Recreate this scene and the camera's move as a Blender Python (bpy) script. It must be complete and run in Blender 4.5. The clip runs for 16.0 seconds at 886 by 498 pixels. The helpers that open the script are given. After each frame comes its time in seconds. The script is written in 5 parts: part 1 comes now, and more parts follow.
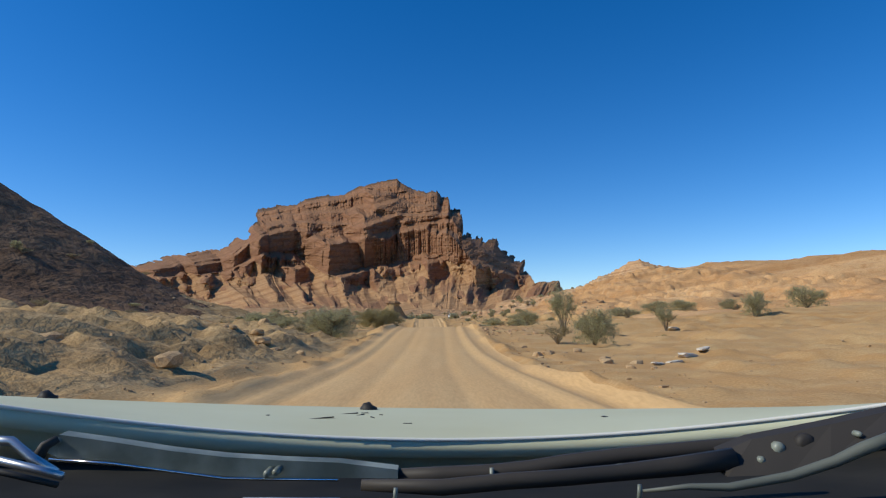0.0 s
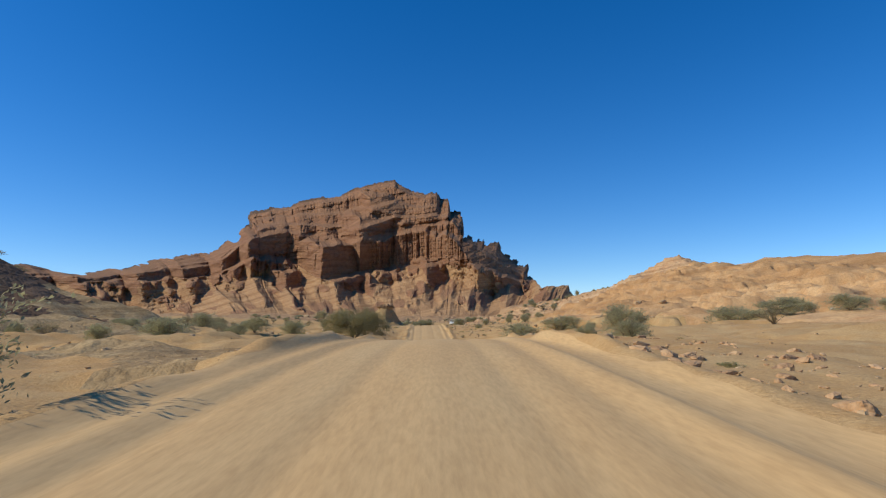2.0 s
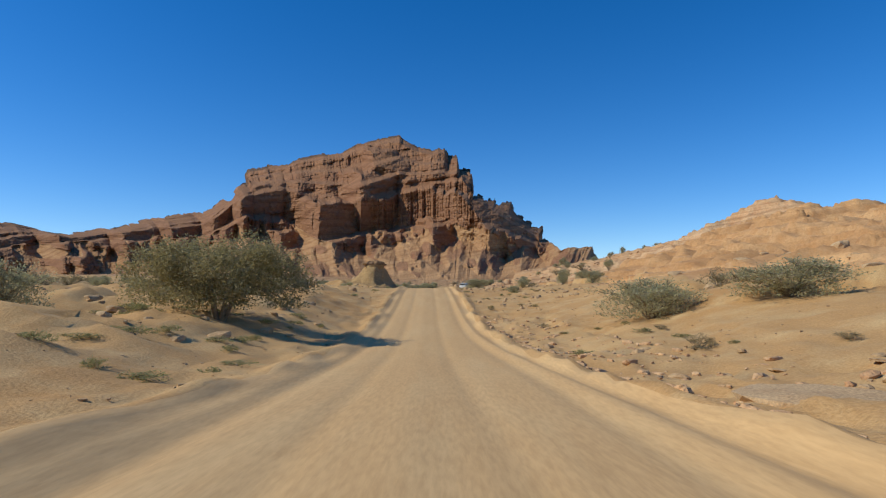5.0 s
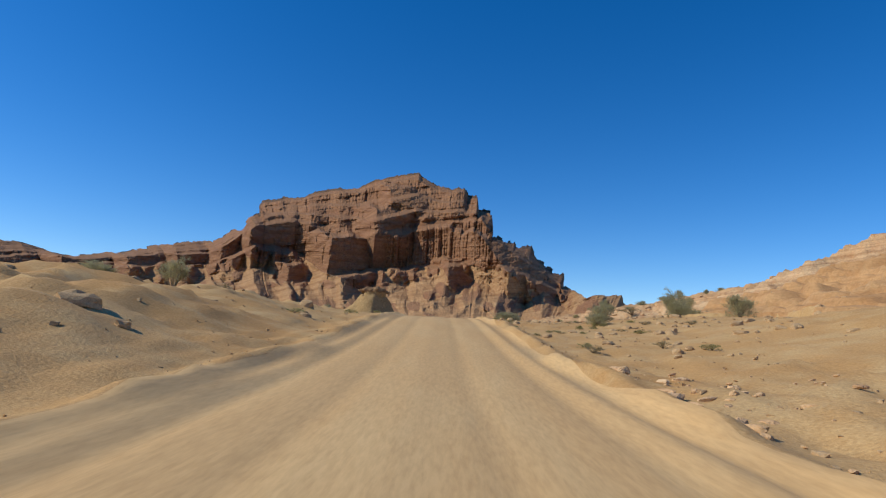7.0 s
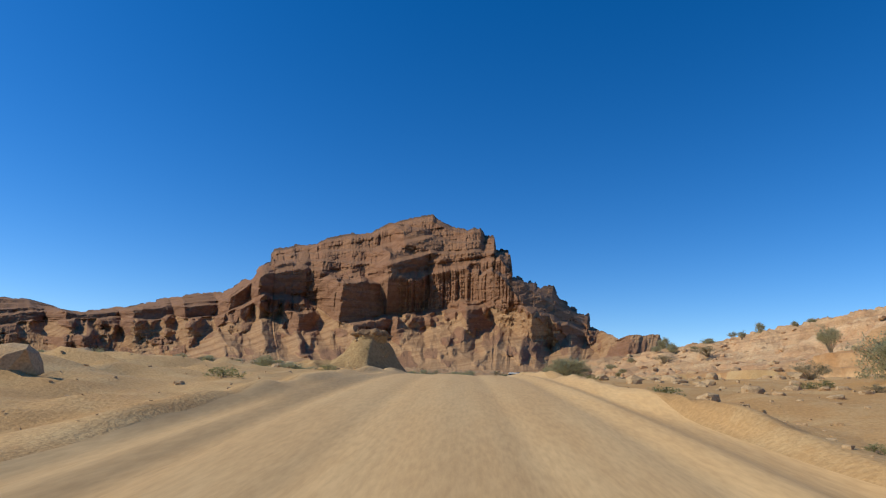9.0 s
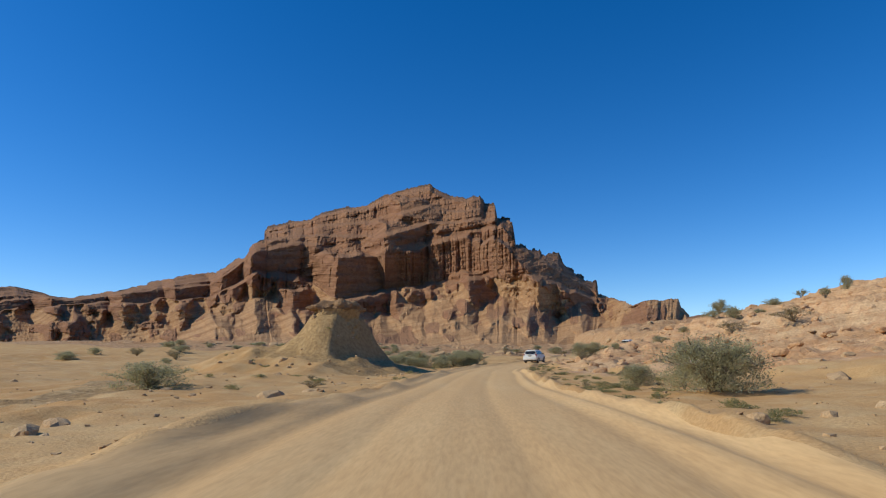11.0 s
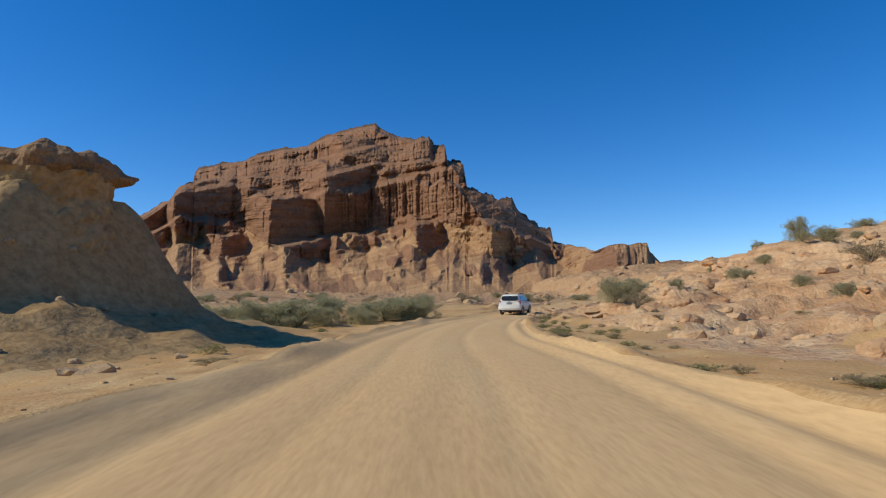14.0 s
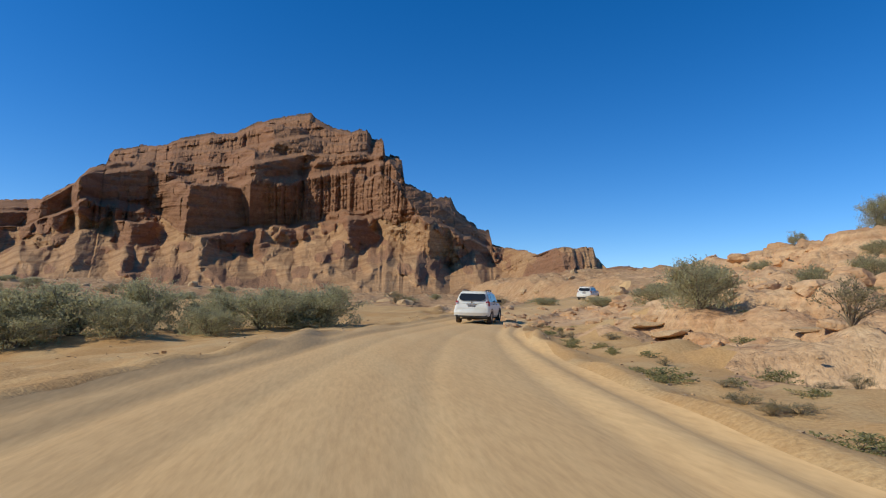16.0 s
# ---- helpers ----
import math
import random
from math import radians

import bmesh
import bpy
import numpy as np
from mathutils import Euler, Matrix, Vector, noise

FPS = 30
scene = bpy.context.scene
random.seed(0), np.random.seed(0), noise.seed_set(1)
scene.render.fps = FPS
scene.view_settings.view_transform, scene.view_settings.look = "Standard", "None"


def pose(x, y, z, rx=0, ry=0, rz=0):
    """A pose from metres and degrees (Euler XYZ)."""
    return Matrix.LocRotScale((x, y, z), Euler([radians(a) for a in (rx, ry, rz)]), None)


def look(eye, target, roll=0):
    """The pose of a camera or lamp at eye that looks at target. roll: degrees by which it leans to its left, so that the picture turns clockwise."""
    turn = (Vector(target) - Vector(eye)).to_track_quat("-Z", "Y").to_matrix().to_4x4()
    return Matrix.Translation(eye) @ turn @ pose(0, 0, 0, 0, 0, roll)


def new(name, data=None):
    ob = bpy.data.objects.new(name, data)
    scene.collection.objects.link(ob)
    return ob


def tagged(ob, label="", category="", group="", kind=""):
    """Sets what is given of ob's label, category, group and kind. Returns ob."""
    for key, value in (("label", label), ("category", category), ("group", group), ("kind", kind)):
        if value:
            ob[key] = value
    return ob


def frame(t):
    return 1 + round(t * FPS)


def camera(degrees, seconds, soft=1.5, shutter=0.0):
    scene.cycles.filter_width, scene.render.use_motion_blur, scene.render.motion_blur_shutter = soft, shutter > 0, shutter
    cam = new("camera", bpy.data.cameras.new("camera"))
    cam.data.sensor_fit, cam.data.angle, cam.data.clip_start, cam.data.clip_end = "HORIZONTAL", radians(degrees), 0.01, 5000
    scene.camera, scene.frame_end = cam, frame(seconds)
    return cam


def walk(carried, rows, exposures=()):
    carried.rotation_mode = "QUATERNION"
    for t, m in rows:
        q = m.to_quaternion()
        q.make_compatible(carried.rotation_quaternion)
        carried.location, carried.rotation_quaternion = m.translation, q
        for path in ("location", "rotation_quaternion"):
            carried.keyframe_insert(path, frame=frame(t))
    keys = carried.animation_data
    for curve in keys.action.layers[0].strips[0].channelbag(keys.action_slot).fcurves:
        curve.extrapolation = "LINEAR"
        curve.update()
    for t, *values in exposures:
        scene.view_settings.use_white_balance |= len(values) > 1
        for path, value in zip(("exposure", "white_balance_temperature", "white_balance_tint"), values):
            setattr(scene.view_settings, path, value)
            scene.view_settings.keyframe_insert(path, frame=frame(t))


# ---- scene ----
# seconds, x, y, z of the eye, then yaw to the left, pitch up, lean
PATH = [
    (0.0, 0.000, 0.000, 1.400, -0.96, 6.85, -0.84),
    (0.5, -0.123, 7.379, 1.273, -0.74, 6.62, -1.37),
    (1.0, -0.237, 14.737, 1.133, -0.74, 6.56, -0.97),
    (1.5, -0.295, 22.033, 1.093, -1.00, 6.78, -0.83),
    (2.0, -0.286, 29.222, 1.332, -1.09, 7.55, -0.66),
    (2.5, -0.232, 36.270, 1.753, -0.93, 8.82, -0.63),
    (3.0, -0.131, 43.201, 2.033, -0.61, 9.33, -0.10),
    (3.5, 0.040, 49.993, 2.048, -0.46, 8.37, -0.39),
    (4.0, 0.164, 56.637, 1.844, -0.55, 6.00, -1.21),
    (4.5, 0.218, 63.135, 1.579, -0.52, 4.68, -0.61),
    (5.0, 0.217, 69.584, 1.278, -0.36, 4.37, -0.15),
    (5.5, 0.170, 75.960, 0.970, -0.08, 4.84, 0.27),
    (6.0, 0.080, 82.242, 0.678, 0.29, 5.87, 0.91),
    (6.5, -0.048, 88.409, 0.451, 0.71, 7.20, 1.93),
    (7.0, -0.212, 94.441, 0.369, 1.17, 8.61, 3.10),
    (7.5, -0.407, 100.321, 0.514, 1.63, 9.82, 3.13),
    (8.0, -0.520, 105.984, 0.794, 2.13, 11.01, 2.46),
    (8.5, -0.599, 111.480, 1.170, 2.71, 12.14, 1.78),
    (9.0, -0.683, 116.870, 1.622, 2.92, 12.84, 1.50),
    (9.5, -0.792, 122.216, 2.097, 3.09, 12.90, 1.00),
    (10.0, -0.902, 127.531, 2.519, 3.15, 12.41, 0.54),
    (10.5, -1.000, 132.820, 2.853, 3.10, 11.53, 0.04),
    (11.0, -1.083, 138.087, 3.084, 2.90, 10.40, -0.59),
    (11.5, -1.157, 143.335, 3.212, 2.57, 9.17, -1.26),
    (12.0, -1.230, 148.564, 3.231, 2.13, 8.01, -1.32),
    (12.5, -1.267, 153.826, 3.164, 1.51, 7.02, -1.17),
    (13.0, -1.232, 159.089, 3.072, 0.74, 6.43, -0.89),
    (13.5, -1.157, 164.132, 3.054, -0.41, 6.02, -1.10),
    (14.0, -1.046, 168.928, 3.087, -1.97, 5.80, -0.81),
    (14.5, -0.812, 173.659, 3.171, -3.51, 5.95, -0.16),
    (15.0, -0.535, 178.282, 3.200, -5.01, 5.96, 0.49),
    (15.5, -0.245, 182.781, 3.197, -6.64, 5.94, 0.77),
    (16.0, 0.027, 187.197, 3.159, -8.14, 6.06, 0.90),
]


def eye_pose(x, y, z, yaw, pitch, lean):
    return Matrix.Translation((x, y, z)) @ pose(0, 0, 0, 0, 0, yaw) @ pose(0, 0, 0, 90 + pitch, 0, 0) @ pose(0, 0, 0, 0, 0, lean)


cam = camera(72.0, 16.0, soft=1.2)
walk(cam, [(t, eye_pose(*rest)) for t, *rest in PATH])

# ---------------------------------------------------------------- light
SUN_ELEV, SUN_AZ = 39.0, 261.0          # azimuth clockwise from +y
world = bpy.data.worlds.new("desert_sky")
scene.world = world
world.use_nodes = True
wn = world.node_tree
sky = wn.nodes.new("ShaderNodeTexSky")
sky.sky_type, sky.sun_disc = "NISHITA", False
sky.sun_elevation, sky.sun_rotation = radians(SUN_ELEV), radians(SUN_AZ)
sky.altitude, sky.air_density, sky.dust_density, sky.ozone_density = 2200, 1.0, 0.6, 3.0
deep = wn.nodes.new("ShaderNodeHueSaturation")
deep.inputs["Saturation"].default_value, deep.inputs["Hue"].default_value = 1.37, 0.506
wn.links.new(sky.outputs[0], deep.inputs["Color"])
wn.links.new(deep.outputs[0], wn.nodes["Background"].inputs[0])
wn.nodes["Background"].inputs[1].default_value = 0.145
sun = new("sun", bpy.data.lights.new("sun", "SUN"))
sun.data.energy, sun.data.angle, sun.data.color = 3.55, radians(0.6), (1.0, 0.955, 0.80)
toward = Vector((math.sin(radians(SUN_AZ)) * math.cos(radians(SUN_ELEV)), math.cos(radians(SUN_AZ)) * math.cos(radians(SUN_ELEV)), math.sin(radians(SUN_ELEV))))
sun.matrix_world = look(toward * 200, (0, 0, 0))
scene.view_settings.exposure = 0.0


# ---------------------------------------------------------------- noise
TABLE = np.random.RandomState(7).rand(256, 256)


def vnoise(x, y):
    """Smooth value noise in -1..1 on arrays."""
    x, y = np.asarray(x, float), np.asarray(y, float)
    xi, yi = np.floor(x).astype(int), np.floor(y).astype(int)
    fx, fy = x - xi, y - yi
    fx, fy = fx * fx * (3 - 2 * fx), fy * fy * (3 - 2 * fy)
    a, b = TABLE[xi % 256, yi % 256], TABLE[(xi + 1) % 256, yi % 256]
    c, e = TABLE[xi % 256, (yi + 1) % 256], TABLE[(xi + 1) % 256, (yi + 1) % 256]
    return 2 * ((a * (1 - fx) + b * fx) * (1 - fy) + (c * (1 - fx) + e * fx) * fy) - 1


def fbm(x, y, octaves=4, gain=0.5):
    total, amp = 0.0, 1.0
    for n in range(octaves):
        total = total + amp * vnoise(x * 2**n + 17.3 * n, y * 2**n + 9.1 * n)
        amp *= gain
    return total


def ridged(x, y, octaves=4, gain=0.5):
    total, amp = 0.0, 1.0
    for n in range(octaves):
        total = total + amp * (1 - np.abs(vnoise(x * 2**n + 5.7 * n, y * 2**n + 31.9 * n)))
        amp *= gain
    return total - 1.0


def smooth(a, b, v):
    v = np.clip((np.asarray(v, float) - a) / (b - a), 0, 1)
    return v * v * (3 - 2 * v)


# ---------------------------------------------------------------- materials
def mat(name, rough=0.8, metal=0.0, color=(0.5, 0.5, 0.5)):
    m = bpy.data.materials.new(name)
    m.use_nodes = True
    b = m.node_tree.nodes["Principled BSDF"]
    b.inputs["Base Color"].default_value = (*color, 1)
    b.inputs["Roughness"].default_value, b.inputs["Metallic"].default_value = rough, metal
    return m


def earth(name, colors, scale=1.0, bump=0.3, strata=0.0, grain=25.0, rough=0.95, dist=0.1, dust=None, grit=(0.62, 0.6, 0.58), drawn=1.0):
    """Soil or rock: patches at two scales between three colours, grain, bump, and level bands."""
    m = mat(name, rough)
    t, n = m.node_tree, m.node_tree.nodes
    b = n["Principled BSDF"]
    b.inputs["Specular IOR Level"].default_value = 0.15
    geo = n.new("ShaderNodeNewGeometry")
    place = n.new("ShaderNodeVectorMath")         # drawn < 1 pulls the pattern out along y
    place.operation = "MULTIPLY"
    place.inputs[1].default_value = (1.0, drawn, 1.0)
    t.links.new(geo.outputs["Position"], place.inputs[0])

    def tex(s, detail=6.0, roughness=0.6):
        q = n.new("ShaderNodeTexNoise")
        q.inputs["Scale"].default_value, q.inputs["Detail"].default_value, q.inputs["Roughness"].default_value = s, detail, roughness
        t.links.new(place.outputs[0], q.inputs["Vector"])
        return q

    def mix(a, c, fac, kind="MIX"):
        q = n.new("ShaderNodeMix")
        q.data_type, q.blend_type = "RGBA", kind
        for sock, val in ((6, a), (7, c), (0, fac)):
            if isinstance(val, (tuple, float, int)):
                q.inputs[sock].default_value = (*val, 1) if isinstance(val, tuple) else val
            else:
                t.links.new(val, q.inputs[sock])
        return q.outputs[2]

    def ramp(src, lo, hi):
        q = n.new("ShaderNodeMapRange")
        q.inputs[1].default_value, q.inputs[2].default_value = lo, hi
        t.links.new(src, q.inputs[0])
        return q.outputs[0]

    big, mid, fine = tex(0.06 * scale), tex(0.7 * scale), tex(grain * scale, 3.0)
    col = mix(colors[0], colors[1], ramp(big.outputs[0], 0.38, 0.62))
    col = mix(col, colors[2], ramp(mid.outputs[0], 0.45, 0.75))
    if strata:
        sep = n.new("ShaderNodeSeparateXYZ")
        t.links.new(geo.outputs["Position"], sep.inputs[0])
        lift = n.new("ShaderNodeMath")
        lift.operation = "MULTIPLY_ADD"
        t.links.new(sep.outputs[0], lift.inputs[0])
        lift.inputs[1].default_value = -0.15
        t.links.new(sep.outputs[2], lift.inputs[2])
        band = n.new("ShaderNodeTexNoise")
        band.noise_dimensions = "1D"
        band.inputs["Scale"].default_value, band.inputs["Detail"].default_value, band.inputs["Roughness"].default_value = strata, 5.0, 0.65
        t.links.new(lift.outputs[0], band.inputs["W"])
        col = mix(col, (0.72, 0.67, 0.63), ramp(band.outputs[0], 0.42, 0.66), "MULTIPLY")
    if dust:
        flat = n.new("ShaderNodeSeparateXYZ")
        t.links.new(geo.outputs["True Normal"], flat.inputs[0])
        col = mix(col, dust, ramp(flat.outputs[2], 0.72, 0.96))
    col = mix(col, grit, ramp(fine.outputs[0], 0.35, 0.7), "MULTIPLY")
    t.links.new(col, b.inputs["Base Color"])
    bm_ = n.new("ShaderNodeBump")
    bm_.inputs["Strength"].default_value, bm_.inputs["Distance"].default_value = bump, dist
    add = n.new("ShaderNodeMath")
    add.operation = "MULTIPLY_ADD"
    t.links.new(fine.outputs[0], add.inputs[0])
    add.inputs[1].default_value = 0.35
    t.links.new(mid.outputs[0], add.inputs[2])
    t.links.new(add.outputs[0], bm_.inputs["Height"])
    t.links.new(bm_.outputs[0], b.inputs["Normal"])
    return m


M_SAND = earth("sandy_soil", ((0.570, 0.356, 0.157), (0.510, 0.292, 0.115), (0.610, 0.421, 0.206)), 1.0, 0.5, grain=18, grit=(0.78, 0.74, 0.70))
M_ROAD = earth("dusty_track", ((0.640, 0.412, 0.193), (0.605, 0.377, 0.170), (0.660, 0.445, 0.217)), 1.6, 0.05, grain=14, grit=(0.84, 0.82, 0.80), drawn=0.12)
M_BANK = earth("eroded_bank", ((0.516, 0.354, 0.177), (0.420, 0.276, 0.129), (0.600, 0.426, 0.220)), 1.3, 0.7, grain=4, dist=0.25, strata=0.9)
M_RUBBLE = earth("rubble_slope", ((0.520, 0.315, 0.160), (0.440, 0.245, 0.120), (0.580, 0.385, 0.205)), 0.6, 0.9, grain=2.5, dist=0.8)
M_REDSOIL = earth("red_soil", ((0.660, 0.396, 0.200), (0.720, 0.495, 0.284), (0.590, 0.318, 0.155)), 1.2, 0.9, grain=4, dist=0.3, strata=1.1, grit=(0.74, 0.71, 0.68))
M_OCHRE = earth("ochre_hill_soil", ((0.640, 0.372, 0.168), (0.690, 0.432, 0.212), (0.580, 0.312, 0.132)), 0.8, 0.6, grain=5, dist=0.25, strata=0.35, grit=(0.80, 0.77, 0.74))
M_CONE = earth("tan_earth_cone", ((0.430, 0.275, 0.122), (0.380, 0.230, 0.098), (0.490, 0.330, 0.154)), 1.5, 0.6, grain=3, dist=0.2)
M_ROCK = earth("red_sandstone", ((0.342, 0.171, 0.092), (0.395, 0.215, 0.117), (0.272, 0.133, 0.072)), 0.5, 0.9, strata=0.16, grain=3.0, dist=1.2, dust=(0.335, 0.18, 0.095))
M_TALUS = earth("talus_slope", ((0.48, 0.28, 0.138), (0.41, 0.225, 0.108), (0.53, 0.335, 0.175)), 0.6, 0.9, strata=0.3, grain=2.5, dist=0.6)
# dark brown tone, also stands for the shade on the western hill
M_DARK = earth("dark_rock_and_shade", ((0.20, 0.125, 0.075), (0.16, 0.095, 0.058), (0.24, 0.155, 0.095)), 0.3, 0.9, strata=0.12, grain=3.0, dist=1.5)


def mesh_ob(name, verts, faces, material, parent=None, label=""):
    me = bpy.data.meshes.new(name)
    me.from_pydata(verts, [], faces)
    me.materials.append(material)
    ob = new(name, me)
    if parent:
        ob.parent = parent
    if label:
        ob["label"] = label
    return ob


def sheet(name, pts, materials, pick=None, shade=True):
    """A grid of points (rows, columns, 3) as one mesh."""
    r, c = pts.shape[:2]
    idx = np.arange(r * c).reshape(r, c)
    quads = np.stack([idx[:-1, :-1], idx[:-1, 1:], idx[1:, 1:], idx[1:, :-1]], -1).reshape(-1, 4)
    me = bpy.data.meshes.new(name)
    me.vertices.add(r * c)
    me.vertices.foreach_set("co", pts.reshape(-1).astype(np.float32))
    me.loops.add(len(quads) * 4)
    me.loops.foreach_set("vertex_index", quads.reshape(-1).astype(np.int32))
    me.polygons.add(len(quads))
    me.polygons.foreach_set("loop_start", np.arange(0, len(quads) * 4, 4, dtype=np.int32))
    for m in materials:
        me.materials.append(m)
    if pick is not None:
        me.polygons.foreach_set("material_index", pick.reshape(-1).astype(np.int32))
    if shade:
        me.polygons.foreach_set("use_smooth", np.ones(len(quads), bool))
    me.update(calc_edges=True)
    me.validate()
    return new(name, me)


# ---------------------------------------------------------------- ground
EYE = 1.0
PY = np.array([r[2] for r in PATH] + [192.4, 198.3, 204.5, 211.5, 218.5, 226, 234, 250, 262, 276])
PX = np.array([r[1] for r in PATH] + [1.0, 1.9, 3.05, 4.6, 6.3, 9.5, 13.6, 22.6, 30.0, 40.0])
PZ = np.array([r[3] - EYE for r in PATH] + [2.25, 2.32, 2.45, 2.5, 2.7, 3.0, 3.4, 4.4, 5.3, 6.4])
FY = np.arange(-60.0, 320.0, 1.0)
kernel = np.exp(-0.5 * (np.arange(-9, 10) / 3.0) ** 2)
kernel /= kernel.sum()


def softened(v):
    return np.convolve(np.pad(v, 9, mode="edge"), kernel, mode="valid")


ROAD_X = softened(np.interp(FY, PY, PX))
ROAD_Z = softened(np.interp(FY, PY, PZ))


def road_x(y):
    return np.interp(y, FY, ROAD_X) - 0.1 - 0.9 * smooth(176, 198, y) * (1 - smooth(205, 222, y))


def road_z(y):
    return np.interp(y, FY, ROAD_Z)


# lie of the land on both sides of the track: a row for each y, heights at each x
RIGHT_X = [4, 10, 18, 30, 42, 58, 100]
RIGHT_SOUTH = {
    0: (0.3, 0.4, 0.6, 1.0, 1.5, 2.0, 4.0), 24: (0.0, -0.15, 0.3, 1.0, 1.6, 2.3, 5.0), 52: (0.8, 1.2, 1.5, 1.9, 2.2, 3.0, 6.0), 77: (0.6, 0.8, 1.2, 2.0, 2.4, 3.8, 8.0),
    93: (0.5, 1.0, 1.3, 2.4, 3.2, 5.0, 10.0), 103: (0.7, 1.4, 1.8, 3.0, 4.0, 6.0, 11.0), 126: (1.8, 2.2, 2.7, 4.0, 6.0, 9.5, 14.0), 157: (2.1, 2.3, 2.8, 5.0, 9.5, 13.5, 16.0),
    172: (2.1, 2.4, 2.8, 5.0, 10.0, 15.5, 16.0),
}
RIGHT_NORTH = {
    188: (2.2, 2.4, 2.8, 4.2, 9.0, 15.0, 17.0), 196: (2.2, 2.6, 3.3, 4.8, 8.8, 14.5, 17.0), 200: (2.2, 3.1, 3.9, 5.2, 8.8, 14.0, 18.0), 204: (2.2, 3.3, 4.5, 6.2, 9.2, 14.0, 19.0),
    208: (2.3, 3.1, 5.2, 7.2, 9.6, 14.0, 19.0), 222: (2.9, 3.5, 4.9, 7.6, 10.2, 14.6, 19.0), 260: (4.3, 4.8, 5.4, 7.0, 8.5, 9.5, 13.0), 310: (5.0, 5.5, 6.0, 8.0, 10.0, 12.0, 13.0),
    360: (6.5, 7.0, 7.5, 9.0, 11.0, 14.0, 17.0),
}
RIGHT = {**RIGHT_SOUTH, **RIGHT_NORTH}
LEFT_X = [-110, -62, -46, -34, -18, -6.9, -5]
LEFT_SOUTH = {
    0: (16, 8, 6, 4.2, 2.7, 1.2, 0.4), 14: (17, 9, 6, 4.0, 2.4, 1.1, 0.4), 20: (17, 9, 6, 3.4, 1.8, 0.6, 0.3), 25: (17, 9, 6, 3.0, 1.8, 1.0, 0.4),
    31: (18, 9, 6, 2.8, 1.7, 0.9, 0.4), 36: (18, 11, 6, 3.0, 1.4, 0.5, 0.3), 52: (18, 13, 4.5, 2.0, 1.0, 0.7, 0.7), 68: (27, 23.5, 12, 3.6, 0.8, 0.5, 0.5),
    82: (28.5, 25, 14.2, 5.3, 0.7, 0.3, 0.2),
}
LEFT_NORTH = {
    96: (16, 12, 6, 2.0, 0.7, 0.5, 0.3), 108: (7, 5, 3, 1.6, 1.6, 1.0, 0.8), 121: (6, 4.0, 2.6, 1.8, 1.8, 1.4, 1.1), 135: (6, 4, 3, 2.2, 2.0, 1.9, 1.7),
    160: (6, 3.5, 2.8, 2.3, 2.0, 2.0, 2.0), 186: (6, 4, 3, 2.4, 2.0, 1.9, 1.9), 204: (6, 4, 3, 2.3, 1.9, 1.9, 2.0), 250: (7, 5.5, 5, 4.4, 4.0, 3.8, 3.8),
    310: (8, 7, 6, 5.5, 5, 5, 5), 360: (9, 8, 7.5, 7, 6.5, 6.5, 6.5),
}
LEFT = {**LEFT_SOUTH, **LEFT_NORTH}
LX, LY = np.arange(-200.0, 201.0), np.arange(-60.0, 361.0)


def blurred(table, sx, sy):
    for axis, sig in ((0, sy), (1, sx)):
        k = np.exp(-0.5 * (np.arange(-3 * sig, 3 * sig + 1) / sig) ** 2)
        k /= k.sum()
        table = np.apply_along_axis(lambda line: np.convolve(np.pad(line, 3 * sig, mode="edge"), k, mode="valid"), axis, table)
    return table


LAND_L = np.array([np.interp(LX, LEFT_X, LEFT[y]) for y in LEFT])
LAND_R = np.array([np.interp(LX, RIGHT_X, RIGHT[y]) for y in RIGHT])
LAND_L = np.stack([np.interp(LY, list(LEFT), LAND_L[:, k]) for k in range(len(LX))], 1)
LAND_R = np.stack([np.interp(LY, list(RIGHT), LAND_R[:, k]) for k in range(len(LX))], 1)
LAND_L = np.where(np.abs(LX)[None] < 16, blurred(LAND_L, 1, 1), blurred(LAND_L, 4, 4))
LAND_R = blurred(LAND_R, 2, 3)
mixer = smooth(-3, 3, LX[None] - np.interp(LY, FY, ROAD_X)[:, None])
LAND = LAND_L * (1 - mixer) + LAND_R * mixer


def land(x, y):
    fx, fy = np.clip(x + 200, 0, 399.99), np.clip(y + 60, 0, 419.99)
    i, j = fx.astype(int), fy.astype(int)
    u, w = fx - i, fy - j
    return (LAND[j, i] * (1 - u) + LAND[j, i + 1] * u) * (1 - w) + (LAND[j + 1, i] * (1 - u) + LAND[j + 1, i + 1] * u) * w


